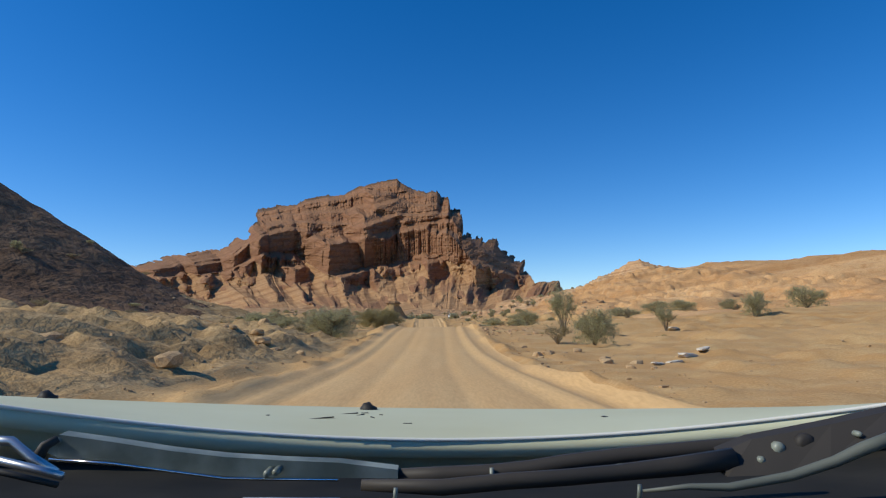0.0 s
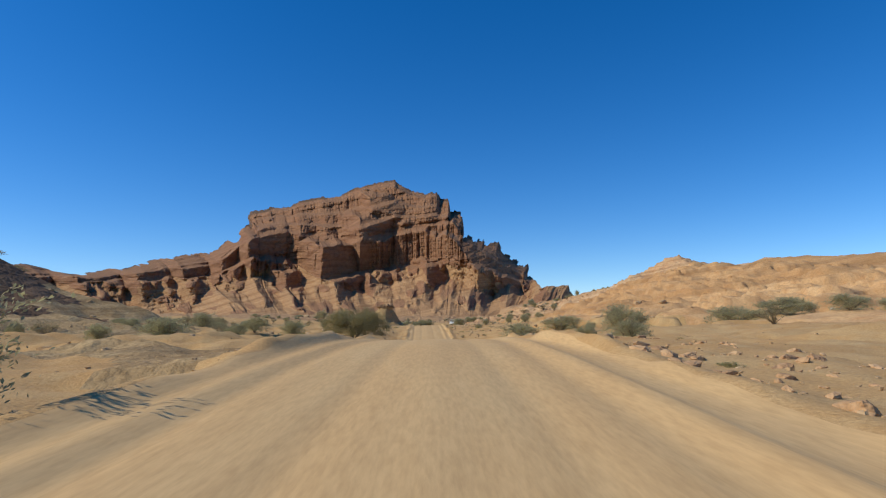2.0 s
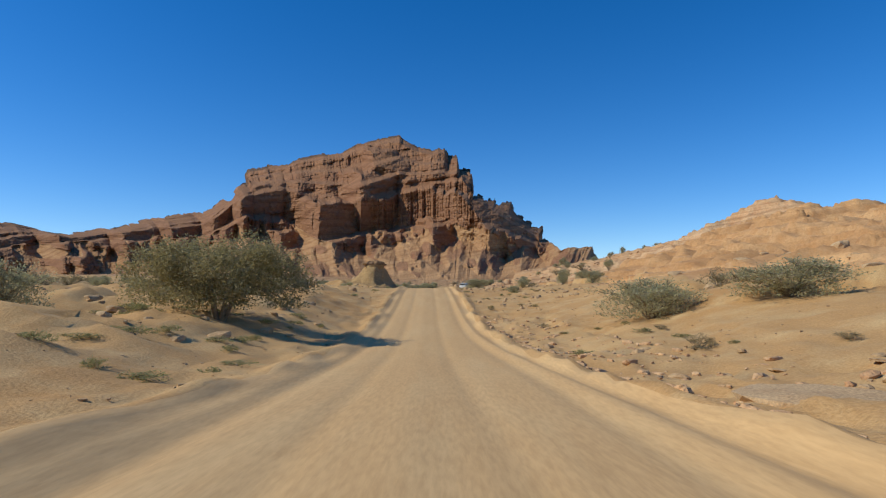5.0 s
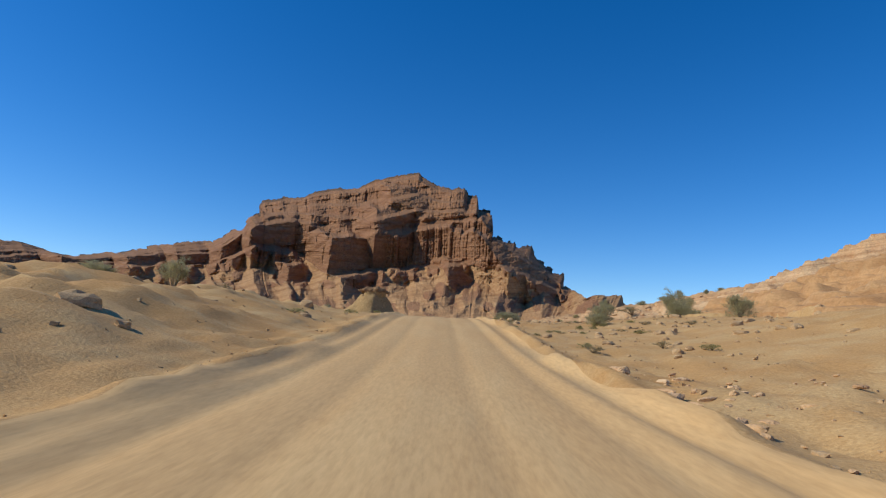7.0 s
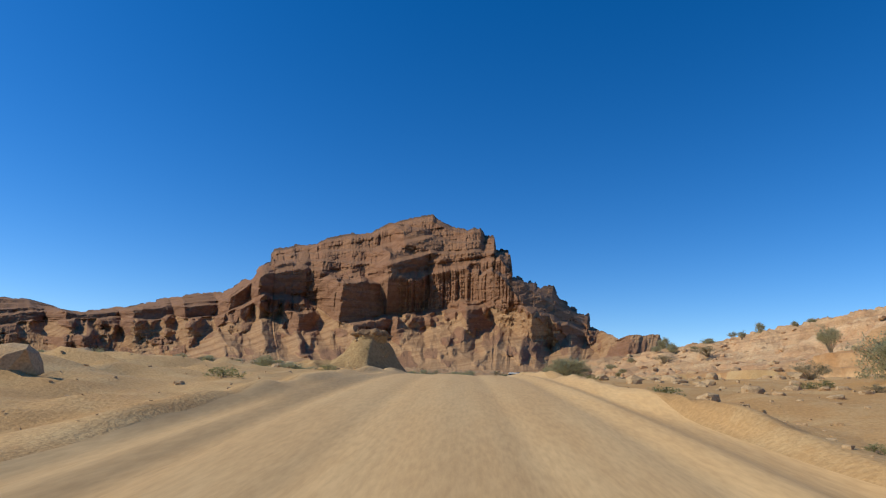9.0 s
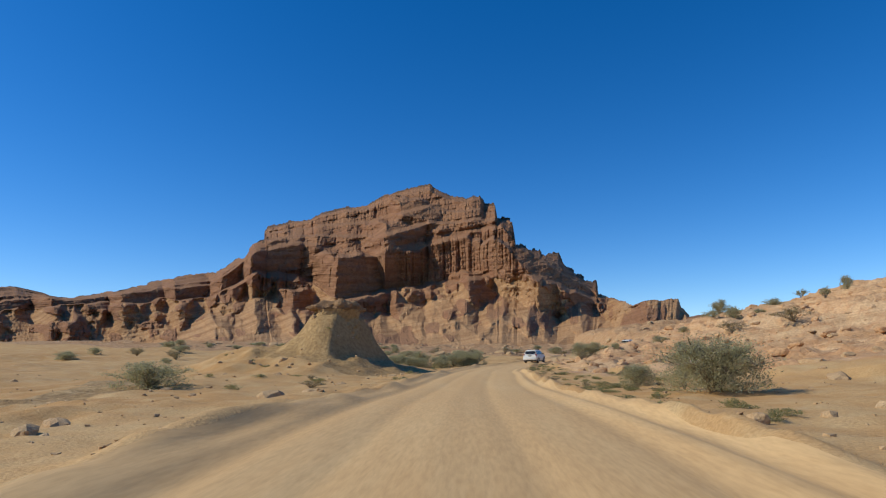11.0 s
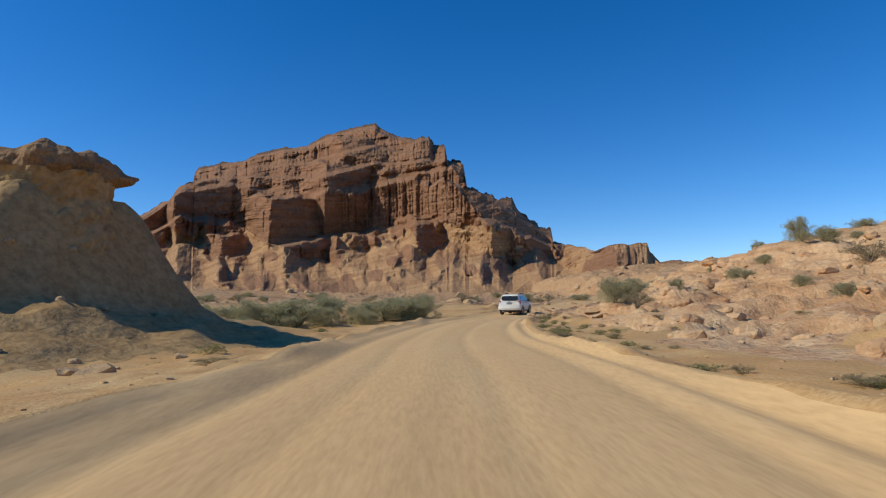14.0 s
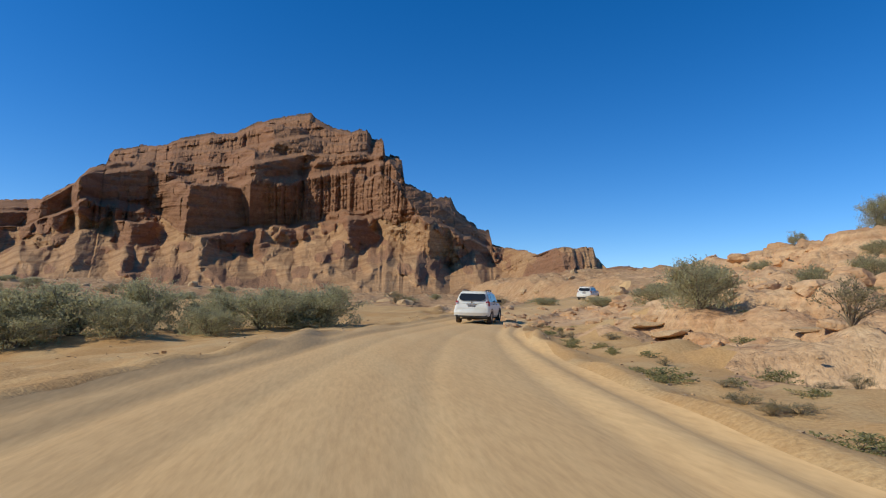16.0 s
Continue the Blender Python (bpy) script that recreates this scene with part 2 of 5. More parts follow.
def terrain(x, y):
    """Height of the open ground, without the road."""
    x, y = np.asarray(x, float), np.asarray(y, float)
    z = land(x, y) + np.interp(y, [360, 430, 700], [0, 2, 12])
    away = np.abs(x - road_x(y))
    rough = smooth(3.5, 12.0, away)
    z = z + rough * (0.22 * fbm(x / 6, y / 6, 5) + 0.3 * ridged(x / 13, y / 10, 4))
    even = 1 - 0.85 * smooth(-26, -36, x) * smooth(40, 52, y) * smooth(112, 98, y)
    hill = even * smooth(3.0, 9.0, land(x, y)) * smooth(360, 230, y) * (1 - 0.6 * smooth(4, 12, x) * smooth(55, 80, y) * smooth(180, 165, y))
    z = z + hill * (2.0 - 1.1 * smooth(0, 10, x) * smooth(170, 190, y)) * (1.0 * ridged(x / 11 + 3, y / 13, 5) + 0.35 * ridged(x / 3.6, y / 4.2, 3))
    slope = even * smooth(1.2, 6.0, land(x, y) - road_z(y)) * smooth(330, 250, y) * (1 - 0.7 * smooth(4, 12, x) * smooth(55, 80, y) * smooth(180, 165, y))
    z = z + slope * (1 - 0.55 * smooth(0, 10, x) * smooth(170, 190, y)) * (2.0 * ridged(y / 7.5 + 0.6 * vnoise(x / 9, y / 9) + 0.03 * x, x / 34, 4, 0.55) + 0.6 * ridged(y / 2.7 + 0.5 * vnoise(x / 4, y / 4), x / 12, 3) - 1.2)
    z = z + 2.6 * np.exp(-(((x - 59) / 8) ** 2) - ((y - 183) / 9) ** 2)
    lumpy = smooth(4.6, 8, x) * smooth(160, 182, y) * smooth(300, 240, y)
    step = 0.7 * (np.round(z / 0.7 + 0.3 * vnoise(x / 4, y / 4)) - z / 0.7)
    z = z + lumpy * (0.75 * step + 0.8 * np.abs(vnoise(x / 5.5 + 0.4 * vnoise(x / 3, y / 3), y / 5 + 3)) + 0.5 * np.abs(vnoise(x / 2.2, y / 2.0)) + 0.32 * np.abs(vnoise(x / 0.9, y / 0.9)) + 0.3 * ridged(x / 2.1, y / 1.8, 3) - 0.75)
    wash = smooth(4.2, 6.5, -x) * smooth(24, 16, -x) * smooth(52, 62, y) * smooth(150, 120, y)
    z = z + wash * 0.13 * np.round(1.8 * vnoise(x / 4.5 + 0.3 * y, y / 1.9) + 0.5 * vnoise(x / 1.2, y / 1.2))
    bare = even * smooth(4.5, 9, -x) * smooth(38, 44, y) * smooth(168, 140, y)
    z = z + bare * (0.45 * ridged(x / 4.5, y / 5.5, 4) + 0.3 * ridged(x / 1.5, y / 1.1, 3))
    z = z + smooth(4.2, 6.0, -x) * smooth(38, 33, y) * (0.6 * ridged(x / 2.6, y / 2.2, 4) + 0.45 * ridged(x / 0.9, y / 0.8, 2) + 0.16 * np.round(1.6 * vnoise(x / 1.7, y / 1.3)))
    crust = smooth(4.5, 8, x) * smooth(64, 50, y) * smooth(40, 28, x)
    z = z + crust * (0.22 * ridged(x / 3.4 + 0.4 * vnoise(x / 2, y / 2), y / 2.6, 3) + 0.14 * np.round(1.5 * vnoise(x / 4.5, y / 3.2 + 8) + 0.4 * vnoise(x / 1.1, y / 1.1)) - 0.12)
    z = z + 0.55 * smooth(6.8, 7.3, x + 0.4 * vnoise(x / 0.7, y / 0.6)) * np.exp(-(((x - 7.3) / 1.9) ** 2) - ((y - 15.6) / 1.6) ** 2)
    scarp = smooth(9, 18, x) * smooth(62, 85, y) * smooth(178, 160, y)
    over = smooth(0.8, 3.0, land(x, y) - road_z(y))
    gully = np.abs(vnoise(y / 4.2 + 0.5 * vnoise(x / 5, y / 5), x / 15)) + 0.5 * np.abs(vnoise(y / 1.9 + 0.4 * vnoise(x / 3, y / 3), x / 6 + 4)) + 0.25 * np.abs(vnoise(x / 1.3, y / 1.3))
    z = z + scarp * (0.75 * (np.round(z / 1.1 + 0.35 * vnoise(x / 6, y / 6)) * 1.1 - z) + over * (1.7 * gully - 0.7))
    dx, dy = x + 12.1, y - 187.4
    faces = ((0.86, -0.51, 1.0), (-0.966, -0.259, 0.48), (0.0, 1.0, 0.8))
    flank = sum(np.maximum(w * (nx * dx + ny * dy), 0) ** 5 for nx, ny, w in faces) ** 0.2
    cone = 0.14 * np.hypot(dx * (1 - 0.5 * smooth(1, -5, dx)), dy * 0.9) + 0.9 * flank
    cone = np.maximum(cone, 0.62 * np.hypot(dx, dy))
    z = z + (9.2 * np.exp(-np.maximum(cone, 1.3) / 1.9) - 0.75 * np.exp(-(((cone - 2.8) / 0.95) ** 2))) * (1 + 0.12 * ridged(np.arctan2(dy, dx) * 15 + 0.7 * vnoise(x / 1.6, y / 1.6), cone / 1.3, 3, 0.6) * smooth(1.4, 2.6, cone)) + 0.16 * fbm(x / 0.9, y / 0.9, 3) * smooth(8, 4, cone)
    z = z + 1.0 * np.exp(-(((dx + 7.5) / 4.5) ** 2) - ((dy + 1) / 4.5) ** 2) * (1 + 0.3 * ridged(x / 1.7, y / 1.7, 3))
    z = z + smooth(262, 330, y) * smooth(520, 430, y) * (2.2 * ridged(x / 27, y / 26, 5, 0.55) + 1.2 * ridged(x / 7, y / 7, 3))
    return z


def ground_z(x, y):
    x, y = np.asarray(x, float), np.asarray(y, float)
    d = x - road_x(y)
    a = np.abs(d)
    fade = 1 - smooth(262, 282, y)
    cut = smooth(2.9, np.where(d > 0, 15.0 - 7.5 * smooth(184, 193, y) * (1 - smooth(207, 217, y)), np.where(y < 40, 4.8, 9.0)), a)
    z = road_z(y) * (1 - cut) + terrain(x, y) * cut
    z = fade * z + (1 - fade) * terrain(x, y)
    rim = a - 3.05 - 0.2 * vnoise(y / 3.1, d * 0 + 7)
    berm = np.exp(-((rim / np.where(rim < 0, np.where(d > 0, 0.16, 0.32), 0.42)) ** 2)) * (0.19 + 0.1 * vnoise(y / 2.3, d * 0 + 4) + 0.07 * vnoise(y / 0.8, x / 0.5))
    sway = 0.25 * vnoise(y / 17, y * 0 + 2)
    ruts = sum(deep * np.exp(-(((d - c - sway * k) / w) ** 2)) for c, w, deep, k in ((-1.0, 0.15, -0.03, 1), (0.75, 0.15, -0.03, 1), (-0.15, 0.3, 0.02, 1), (1.9, 0.13, -0.03, -1), (-2.1, 0.13, -0.035, 0.6), (2.3, 0.16, 0.075, -1), (-2.45, 0.14, 0.05, 0.6)))
    z = z + fade * (berm + ruts + 0.009 * fbm(x / 0.8, y / 2.4, 3))
    crumb = smooth(3.1, 4.2, d) * smooth(12, 6, d) * smooth(52, 62, y) * smooth(116, 104, y)
    z = z + crumb * (0.30 * ridged(x / 1.5 + 0.5 * vnoise(x / 2, y / 2), y / 5, 3) + 0.14 * ridged(x / 0.7, y / 1.0, 2))
    return z + smooth(2.7, 4.0, a) * (0.06 * fbm(x / 0.9, y / 0.9, 4) + (0.05 + 0.07 * (d < 0)) * smooth(9, 4, a) * ridged(x / 1.3, y / 1.9 + 3, 3))


ys = np.concatenate([np.arange(-60, -6, 1.5), np.arange(-6, 60, 0.4), np.arange(60, 240, 0.55), np.arange(240, 480, 2.5), np.geomspace(480, 4500, 40)])
half = np.concatenate([np.arange(0, 5, 0.14), np.arange(5, 12, 0.28), np.arange(12, 24, 0.36), np.arange(24, 70, 0.5), np.geomspace(70, 4500, 60)])
ds = np.concatenate([-half[:0:-1], half])
gy, gd = np.meshgrid(ys, ds, indexing="ij")
gx = gd + road_x(gy)
gz = ground_z(gx, gy)
far = np.hypot(gx, gy - 100)
gz = np.where(far > 480, gz * 0 + np.minimum(gz, 30), gz)
mid_d = np.abs((gd[:-1, :-1] + gd[1:, 1:]) / 2)
qx, qy = gx[:-1, :-1], gy[:-1, :-1]
kind_of = np.where((mid_d < 2.95) & (qy < 276), 1, 0)
edge = 3 * vnoise(qx / 5, qy / 5)
kind_of = np.where((qx < -4.6) & (qy < 35 + edge), 2, kind_of)
kind_of = np.where((qx < -13 + 4 * edge - 12 * smooth(60, 100, qy)) & (qy < 160 + 2 * edge), 2, kind_of)
# shade on this hill's near side is put into its colour
kind_of = np.where((qx < -30 + 2 * edge) & (qy > 50 + edge) & (qy < 104 + 2 * edge), 6, kind_of)
kind_of = np.where((kind_of != 1) & ((qy + 4 * edge > 252 + 0.5 * np.clip(qx, 0, 60)) | (far[:-1, :-1] > 330)), 3, kind_of)
cone_d = np.hypot((qx + 12.1) * 0.8, qy - 187.4)
kind_of = np.where((cone_d < 7 + edge) & (kind_of != 1), 5, kind_of)
kind_of = np.where((qx > 9 + 1.5 * edge) & (qy > 165 + edge) & (qy < 300) & (kind_of == 0), 4, kind_of)
kind_of = np.where((qx > 17 + 2 * edge + 10 * smooth(110, 80, qy)) & (qy > 60 + 3 * edge) & (qy <= 175) & (kind_of == 0), 7, kind_of)
ground = sheet("ground", np.stack([gx, gy, gz], -1), [M_SAND, M_ROAD, M_BANK, M_RUBBLE, M_REDSOIL, M_CONE, M_DARK, M_OCHRE], kind_of)
tagged(ground, "dry sandy desert ground with a dusty dirt track", "ground", kind="structure")


# ---------------------------------------------------------------- mountain
# laid out from a stand on the track: bearing and height of the crest in thousandths of the distance, and that distance north of the origin
STAND = (-1.0, 168.9, 3.1)
CREST_WEST = [
    (-1700, 131, 740), (-960, 139, 733), (-832, 132, 732), (-788, 118, 732), (-745, 111, 732), (-692, 114, 731), (-628, 123, 731), (-574, 137, 730), (-521, 147, 730), (-462, 155, 719), (-447, 166, 715), (-426, 182, 724), (-413, 189, 730), (-397, 210, 755), (-375, 217, 778), (-373, 235, 777), (-366, 242, 775),
]
CREST_MIDDLE = [
    (-323, 250, 765), (-295, 252, 752), (-272, 264, 742), (-230, 273, 728), (-188, 278, 713), (-160, 294, 703), (-137, 302, 695), (-99, 311, 686), (-76, 314, 681), (-69, 307, 678), (-38, 292, 668), (-10, 287, 658), (0, 292, 655), (14, 291, 651), (21, 276, 650), (40, 276, 645), (44, 250, 645), (70, 248, 632), (74, 220, 630),
]
CREST_EAST = [
    (76, 207, 629), (93, 199, 624), (119, 192, 618), (122, 187, 617), (150, 185, 610), (161, 166, 608), (186, 144, 605), (214, 134, 604), (218, 112, 580), (237, 107, 520), (265, 102, 450), (294, 94, 405), (308, 102, 390), (323, 109, 386), (346, 105, 386), (375, 108, 386), (379, 94, 384), (395, 76, 376), (437, 78, 350), (473, 69, 335),
]
CREST = np.array(CREST_WEST + CREST_MIDDLE + CREST_EAST)
tx = np.unique(np.concatenate([np.linspace(-1700, -900, 70), np.linspace(-900, -480, 330), np.linspace(-480, 236, 950), np.linspace(236, 473, 230)]))
ct, cy = np.interp(tx, CREST[:, 0], CREST[:, 1]) + 8 * smooth(-420, -500, tx), np.interp(tx, CREST[:, 0], CREST[:, 2])
by = np.interp(tx, [-1700, -800, -460, -260, -10, 190, 228, 277, 318, 473], [520, 520, 500, 475, 455, 440, 420, 350, 322, 300])
toe = 50 * smooth(-620, -460, tx) * smooth(225, 190, tx)          # how far the talus runs out before the cliffs
by = by - toe
bz = terrain(STAND[0] + tx / 1000 * (by - STAND[1]), by)
bz = np.interp(tx, tx[::25], np.minimum(bz[::25], np.roll(bz, 12)[::25])) - 5
bt = 1000 * (bz - STAND[2]) / (by - STAND[1])
v = np.linspace(0, 1, 300)[None]
T, C, B = tx[:, None], ct[:, None], bt[:, None]
YB, YC = by[:, None], cy[:, None]


def chips(u, w, seed):
    """A value of its own in -1..1 for each cell of a grid."""
    return 2 * TABLE[(np.floor(u).astype(int) * 3 + seed) % 256, (np.floor(w).astype(int) * 5 + 11 * seed) % 256] - 1


def pillars(u, w, seed):
    """Rounded upright columns side by side, with narrow grooves between them, each standing out by its own measure."""
    f = u - np.floor(u)
    return np.sqrt(np.maximum(1 - 0.97 * (2 * f - 1) ** 2, 0)) - 0.6 + 0.5 * chips(u, w, seed)


jag = 1.3 * chips(T / 11 + 0.4 * vnoise(T / 7, T * 0), T * 0, 3) + 0.9 * chips(T / 4.3, T * 0, 5) + 0.7 * vnoise(T / 2.5, T * 0)
jag = jag + (2.4 * chips(T / 13 + 0.3 * vnoise(T / 5, T * 0), T * 0, 31) + 1.6 * chips(T / 5.5, T * 0, 33)) * smooth(-20, 0, T) * smooth(222, 205, T)
jag = jag * smooth(-1000, -420, T) + 1.5 * fbm(T / 14, T * 0, 3) * smooth(-420, -700, T)
E = B + (C - B) * v + jag * smooth(0.95, 1.0, v)                # height angle
# lines along the face: foot of the lower heads, foot of the great cliff, its top
sag = 5 * vnoise(T / 40, T * 0 + 3) + 3 * vnoise(T / 13, T * 0 + 5)
L1 = np.interp(T, [-900, -474, -392, -319, -246, -145, -44, 49, 123, 199, 293, 473], [78, 98, 102, 78, 88, 76, 98, 96, 72, 80, 72, 58]) + 1.6 * sag
L2 = np.interp(T, [-900, -474, -394, -321, -246, -146, -90, -25, 50, 125, 200, 293, 340, 473], [96, 120, 160, 160, 110, 131, 134, 143, 160, 146, 118, 84, 80, 62]) + 0.8 * sag
L3 = np.interp(T, [-900, -474, -395, -322, -248, -146, -90, -24, 51, 107, 200, 293, 340, 473], [112, 140, 198, 214, 196, 188, 205, 221, 238, 184, 128, 88, 98, 64]) + 0.5 * sag
L3 = np.minimum(L3, C - 4)
L2 = np.minimum(L2, L3 - 6)
L1 = np.minimum(L1, L2 - 5)
q = np.where(E < L1, (E - B) / (L1 - B), np.where(E < L2, 1 + (E - L1) / (L2 - L1), np.where(E < L3, 2 + (E - L2) / (L3 - L2), 3 + (E - L3) / np.maximum(C - L3, 4))))
q = np.clip(q, 0, 4)
high = E / 1000 * (YB + 0.5 * (YC - YB) - STAND[1])              # metres above the stand, nearly
bed = high - 0.025 * T + 2.2 * vnoise(T / 70, high / 30)         # level within the rock layers
thick = np.cumsum(2.0 + 5.5 * np.random.RandomState(12).rand(70) ** 2) - 20
layer = np.searchsorted(thick, bed)
inside = (bed - thick[np.clip(layer - 1, 0, 69)]) / np.maximum(thick[np.clip(layer, 0, 69)] - thick[np.clip(layer - 1, 0, 69)], 0.5)
S = np.interp(q, [0, 0.5, 1.0, 1.12, 1.85, 2.0, 2.06, 2.95, 3.0, 3.12, 3.34, 3.40, 3.62, 3.67, 3.9, 3.95, 4.0], [0, 0.16, 0.32, 0.36, 0.40, 0.49, 0.50, 0.52, 0.53, 0.58, 0.60, 0.68, 0.73, 0.82, 0.87, 0.96, 1.0])
# between the heads, tongues of talus climb to the foot of the great cliff
tongue = smooth(-0.12, 0.18, vnoise(T / 24 + 0.5 * vnoise(T / 15, E / 11), E / 60 + 14) + 0.45 * vnoise(T / 9, E / 14 + 2) + 0.5 * (1.25 - q)) * smooth(2.02, 1.8, q)
S = S * (1 - tongue) + tongue * 0.49 * ((E - B) / (L2 - B)) ** 0.9
ramp = smooth(220, 242, T) * smooth(400, 385, T)                 # the low ridge past the cliffs is a slope of broken blocks
S = S * (1 - 0.75 * ramp) + 0.75 * ramp * v
D = YB + toe[:, None] * np.clip(S / 0.49, 0, 1) + (YC - YB - toe[:, None]) * S
# spurs and bays: bearings where a spur begins, where its prow stands and where the face behind the prow ends; heights from and to; how far the prow stands out, and how far it leans back to the left as it climbs
SPUR_WEST = [
    (-478, -456, -408, 102, 190, 24), (-560, -541, -478, 92, 170, 34), (-660, -638, -556, 84, 160, 38), (-800, -772, -664, 78, 150, 46), (-1000, -962, -806, 74, 160, 60),
]
SPUR_CLIFF = [
    (-293, -247, -132, 106, 194, 74), (-205, -157, -82, 197, 248, 54), (-152, -133, -58, 256, 288, 34), (-420, -404, -308, 160, 222, 46), (-45, -12, 46, 106, 156, 46), (30, 118, 205, 132, 214, 66, 0.82),
    (12, 66, 92, 214, 250, 16), (-43, -10, 21, 240, 291, 9), (21, 40, 80, 230, 274, 12), (-248, -230, -198, 194, 272, 8), (-304, -285, -254, 204, 255, 9), (-90, -64, -40, 206, 236, 7),
    (150, 158, 190, 112, 170, 12), (-350, -338, -318, 236, 250, 6),
]
SPUR_FOOT = [
    (-365, -330, -268, 74, 128, 40), (-200, -180, -150, 66, 104, 16), (-160, -139, -84, 76, 124, 40), (60, 98, 150, 72, 114, 40), (112, 134, 215, 96, 128, 18), (312, 322, 392, 66, 108, 12),
    (-415, -398, -350, 70, 112, 24), (-255, -228, -200, 54, 89, 9), (-95, -78, -40, 88, 126, 22), (-191, -180, -155, 72, 111, 9), (7, 21, 44, 64, 101, 8), (186, 196, 232, 100, 138, 12),
    (236, 250, 285, 70, 98, 7),
]
wob = 4 * vnoise(T / 34, E / 20 + 5) + 2.2 * fbm(T / 15, E / 8, 3) + 1.6 * chips(T / 13, E / 6, 2)
relief, lee = 0 * T * v, 0 * T * v
for x0, x1, x2, e0, e1, outward, *leans in SPUR_WEST + SPUR_CLIFF + SPUR_FOOT:
    p = T + wob + sum(leans) * (E - e0)
    push = np.clip((p - x0) / (x1 - x0), 0, 1) ** 1.2 * np.clip((x2 - p) / (x2 - x1), 0, 1) ** 0.8
    up = E + 0.9 * wob + 7 * vnoise(T / 19 + x1, E / 40)
    lee = np.maximum(lee, smooth(x1 - 2, x1 + 4, p) * smooth(x2, x2 - 8, p) * smooth(e0 - 4, e0 + 4, up) * smooth(e1, e1 - 4, up) * smooth(5, 20, outward))
    relief = np.maximum(relief, 1.05 * outward * push * smooth(e0 - 0.7 * outward, e0 + 3, up) * (1 - smooth(e1 - 3, e1 + 4, up)))
size = (D - STAND[1]) / 420.0
main = smooth(1.96, 2.06, q) * smooth(3.04, 2.97, q) * (0.3 + 0.7 * smooth(-190, -150, T) * smooth(98, 80, T))
steep = np.interp(q, [0, 0.45, 0.6, 1.9, 2.0, 2.05, 2.95, 3.0, 3.15, 3.3, 4.0], [0.0, 0.1, 0.8, 0.8, 0.5, 1.0, 1.0, 0.4, 0.5, 0.9, 0.9]) * (1 - 0.9 * tongue)
bend = T + 2.2 * vnoise(T / 22, high / 16) + 0.9 * vnoise(T / 7, high / 6)
flute = 3.4 * pillars(bend / 13.5, bed * 0, 1) + 1.5 * pillars(bend / 5.7 + 0.3, bed * 0 + 3, 4) - 4.5 * smooth(0.55, 0.8, vnoise(bend / 12, bed * 0 + 21))
block = 2.3 * pillars(bend / 19 + 3.7 * layer, layer, 7) + 1.1 * pillars(bend / 6.5 + 1.9 * layer, layer + 40, 9) + 1.5 * chips(T * 0 + layer, T * 0, 13)
seam = -1.3 * np.exp(-((inside / 0.13) ** 2)) * (0.5 + 0.5 * vnoise(T / 26, layer + 0.5))
thin = 0.55 * chips(T / 30, bed / 0.9, 17) + 0.35 * chips(T / 3.4, bed / 1.5, 19) + 0.5 * fbm(T / 3.0, high / 2.0, 3)
gully = -5.5 * np.exp(-((vnoise(T / 21 + 0.5 * vnoise(T / 15, high / 22), high / 60 + 2) / 0.17) ** 2)) * smooth(-0.2, 0.3, vnoise(T / 60, q + 3))
cone = 7.0 * ridged(T / 44 + 0.45 * vnoise(T / 28, high / 10), high / 16 + 9, 3, 0.5) + 1.2 * ridged(T / 8.5 + 0.5 * vnoise(T / 9, high / 5), high / 6, 3) - 4
outcrop = smooth(0.22, 0.42, vnoise(T / 25 + 7, high / 7.5 + 2) + 0.35 * vnoise(T / 9, high / 3.5))
scree = cone + outcrop * (3.0 + 1.6 * pillars(T / 8 + layer, layer, 23)) + 0.9 * chips(T / 3.1, high / 1.6, 29) * smooth(0.1, 0.5, vnoise(T / 12, high / 6)) + 0.6 * fbm(T / 3.0, high / 1.8, 2)
scree = scree + ramp * (4.5 * np.maximum(chips(T / 8 + 0.5 * vnoise(T / 5, high / 3), high / 3.2 + 0.4 * vnoise(T / 6, high), 41), 0) * smooth(0.15, 0.5, v) + 1.5 * chips(T / 3.0, high / 1.4, 43))
steep = steep * (1 - 0.6 * ramp)
broad = 5 * fbm(T / 70, high / 40 + 3, 2, 0.45)
out = steep * (main * (1 - 0.88 * lee) * flute + (1 - 0.85 * main) * (1 - 0.88 * lee) * (block + gully) + (1 - 0.75 * lee) * (0.9 * seam + thin)) + (1 - steep) * scree + broad
D = D - size * relief
# nothing hangs over by much: below a prow the rock comes down steeply, and below the cliffs as a talus apron
lift = (E[:, 1:] - E[:, :-1]) / 1000 * (D[:, 1:] - STAND[1])
for k in range(D.shape[1] - 2, -1, -1):
    apron = np.interp(q[:, k], [0.0, 0.5, 1.0, 2.0, 2.1, 4.0], [-1.1, -0.7, -0.15, 0.05, 0.3, 0.8])
    D[:, k] = np.minimum(D[:, k], D[:, k + 1] + apron * lift[:, k])
wide = np.exp(-0.5 * (np.arange(-12, 13) / 3.5) ** 2)
rounded = np.apply_along_axis(lambda line: np.convolve(np.pad(line, 12, mode="edge"), wide / wide.sum(), mode="valid"), 0, D)
D = D + (rounded - D) * smooth(2.2, 1.2, q)
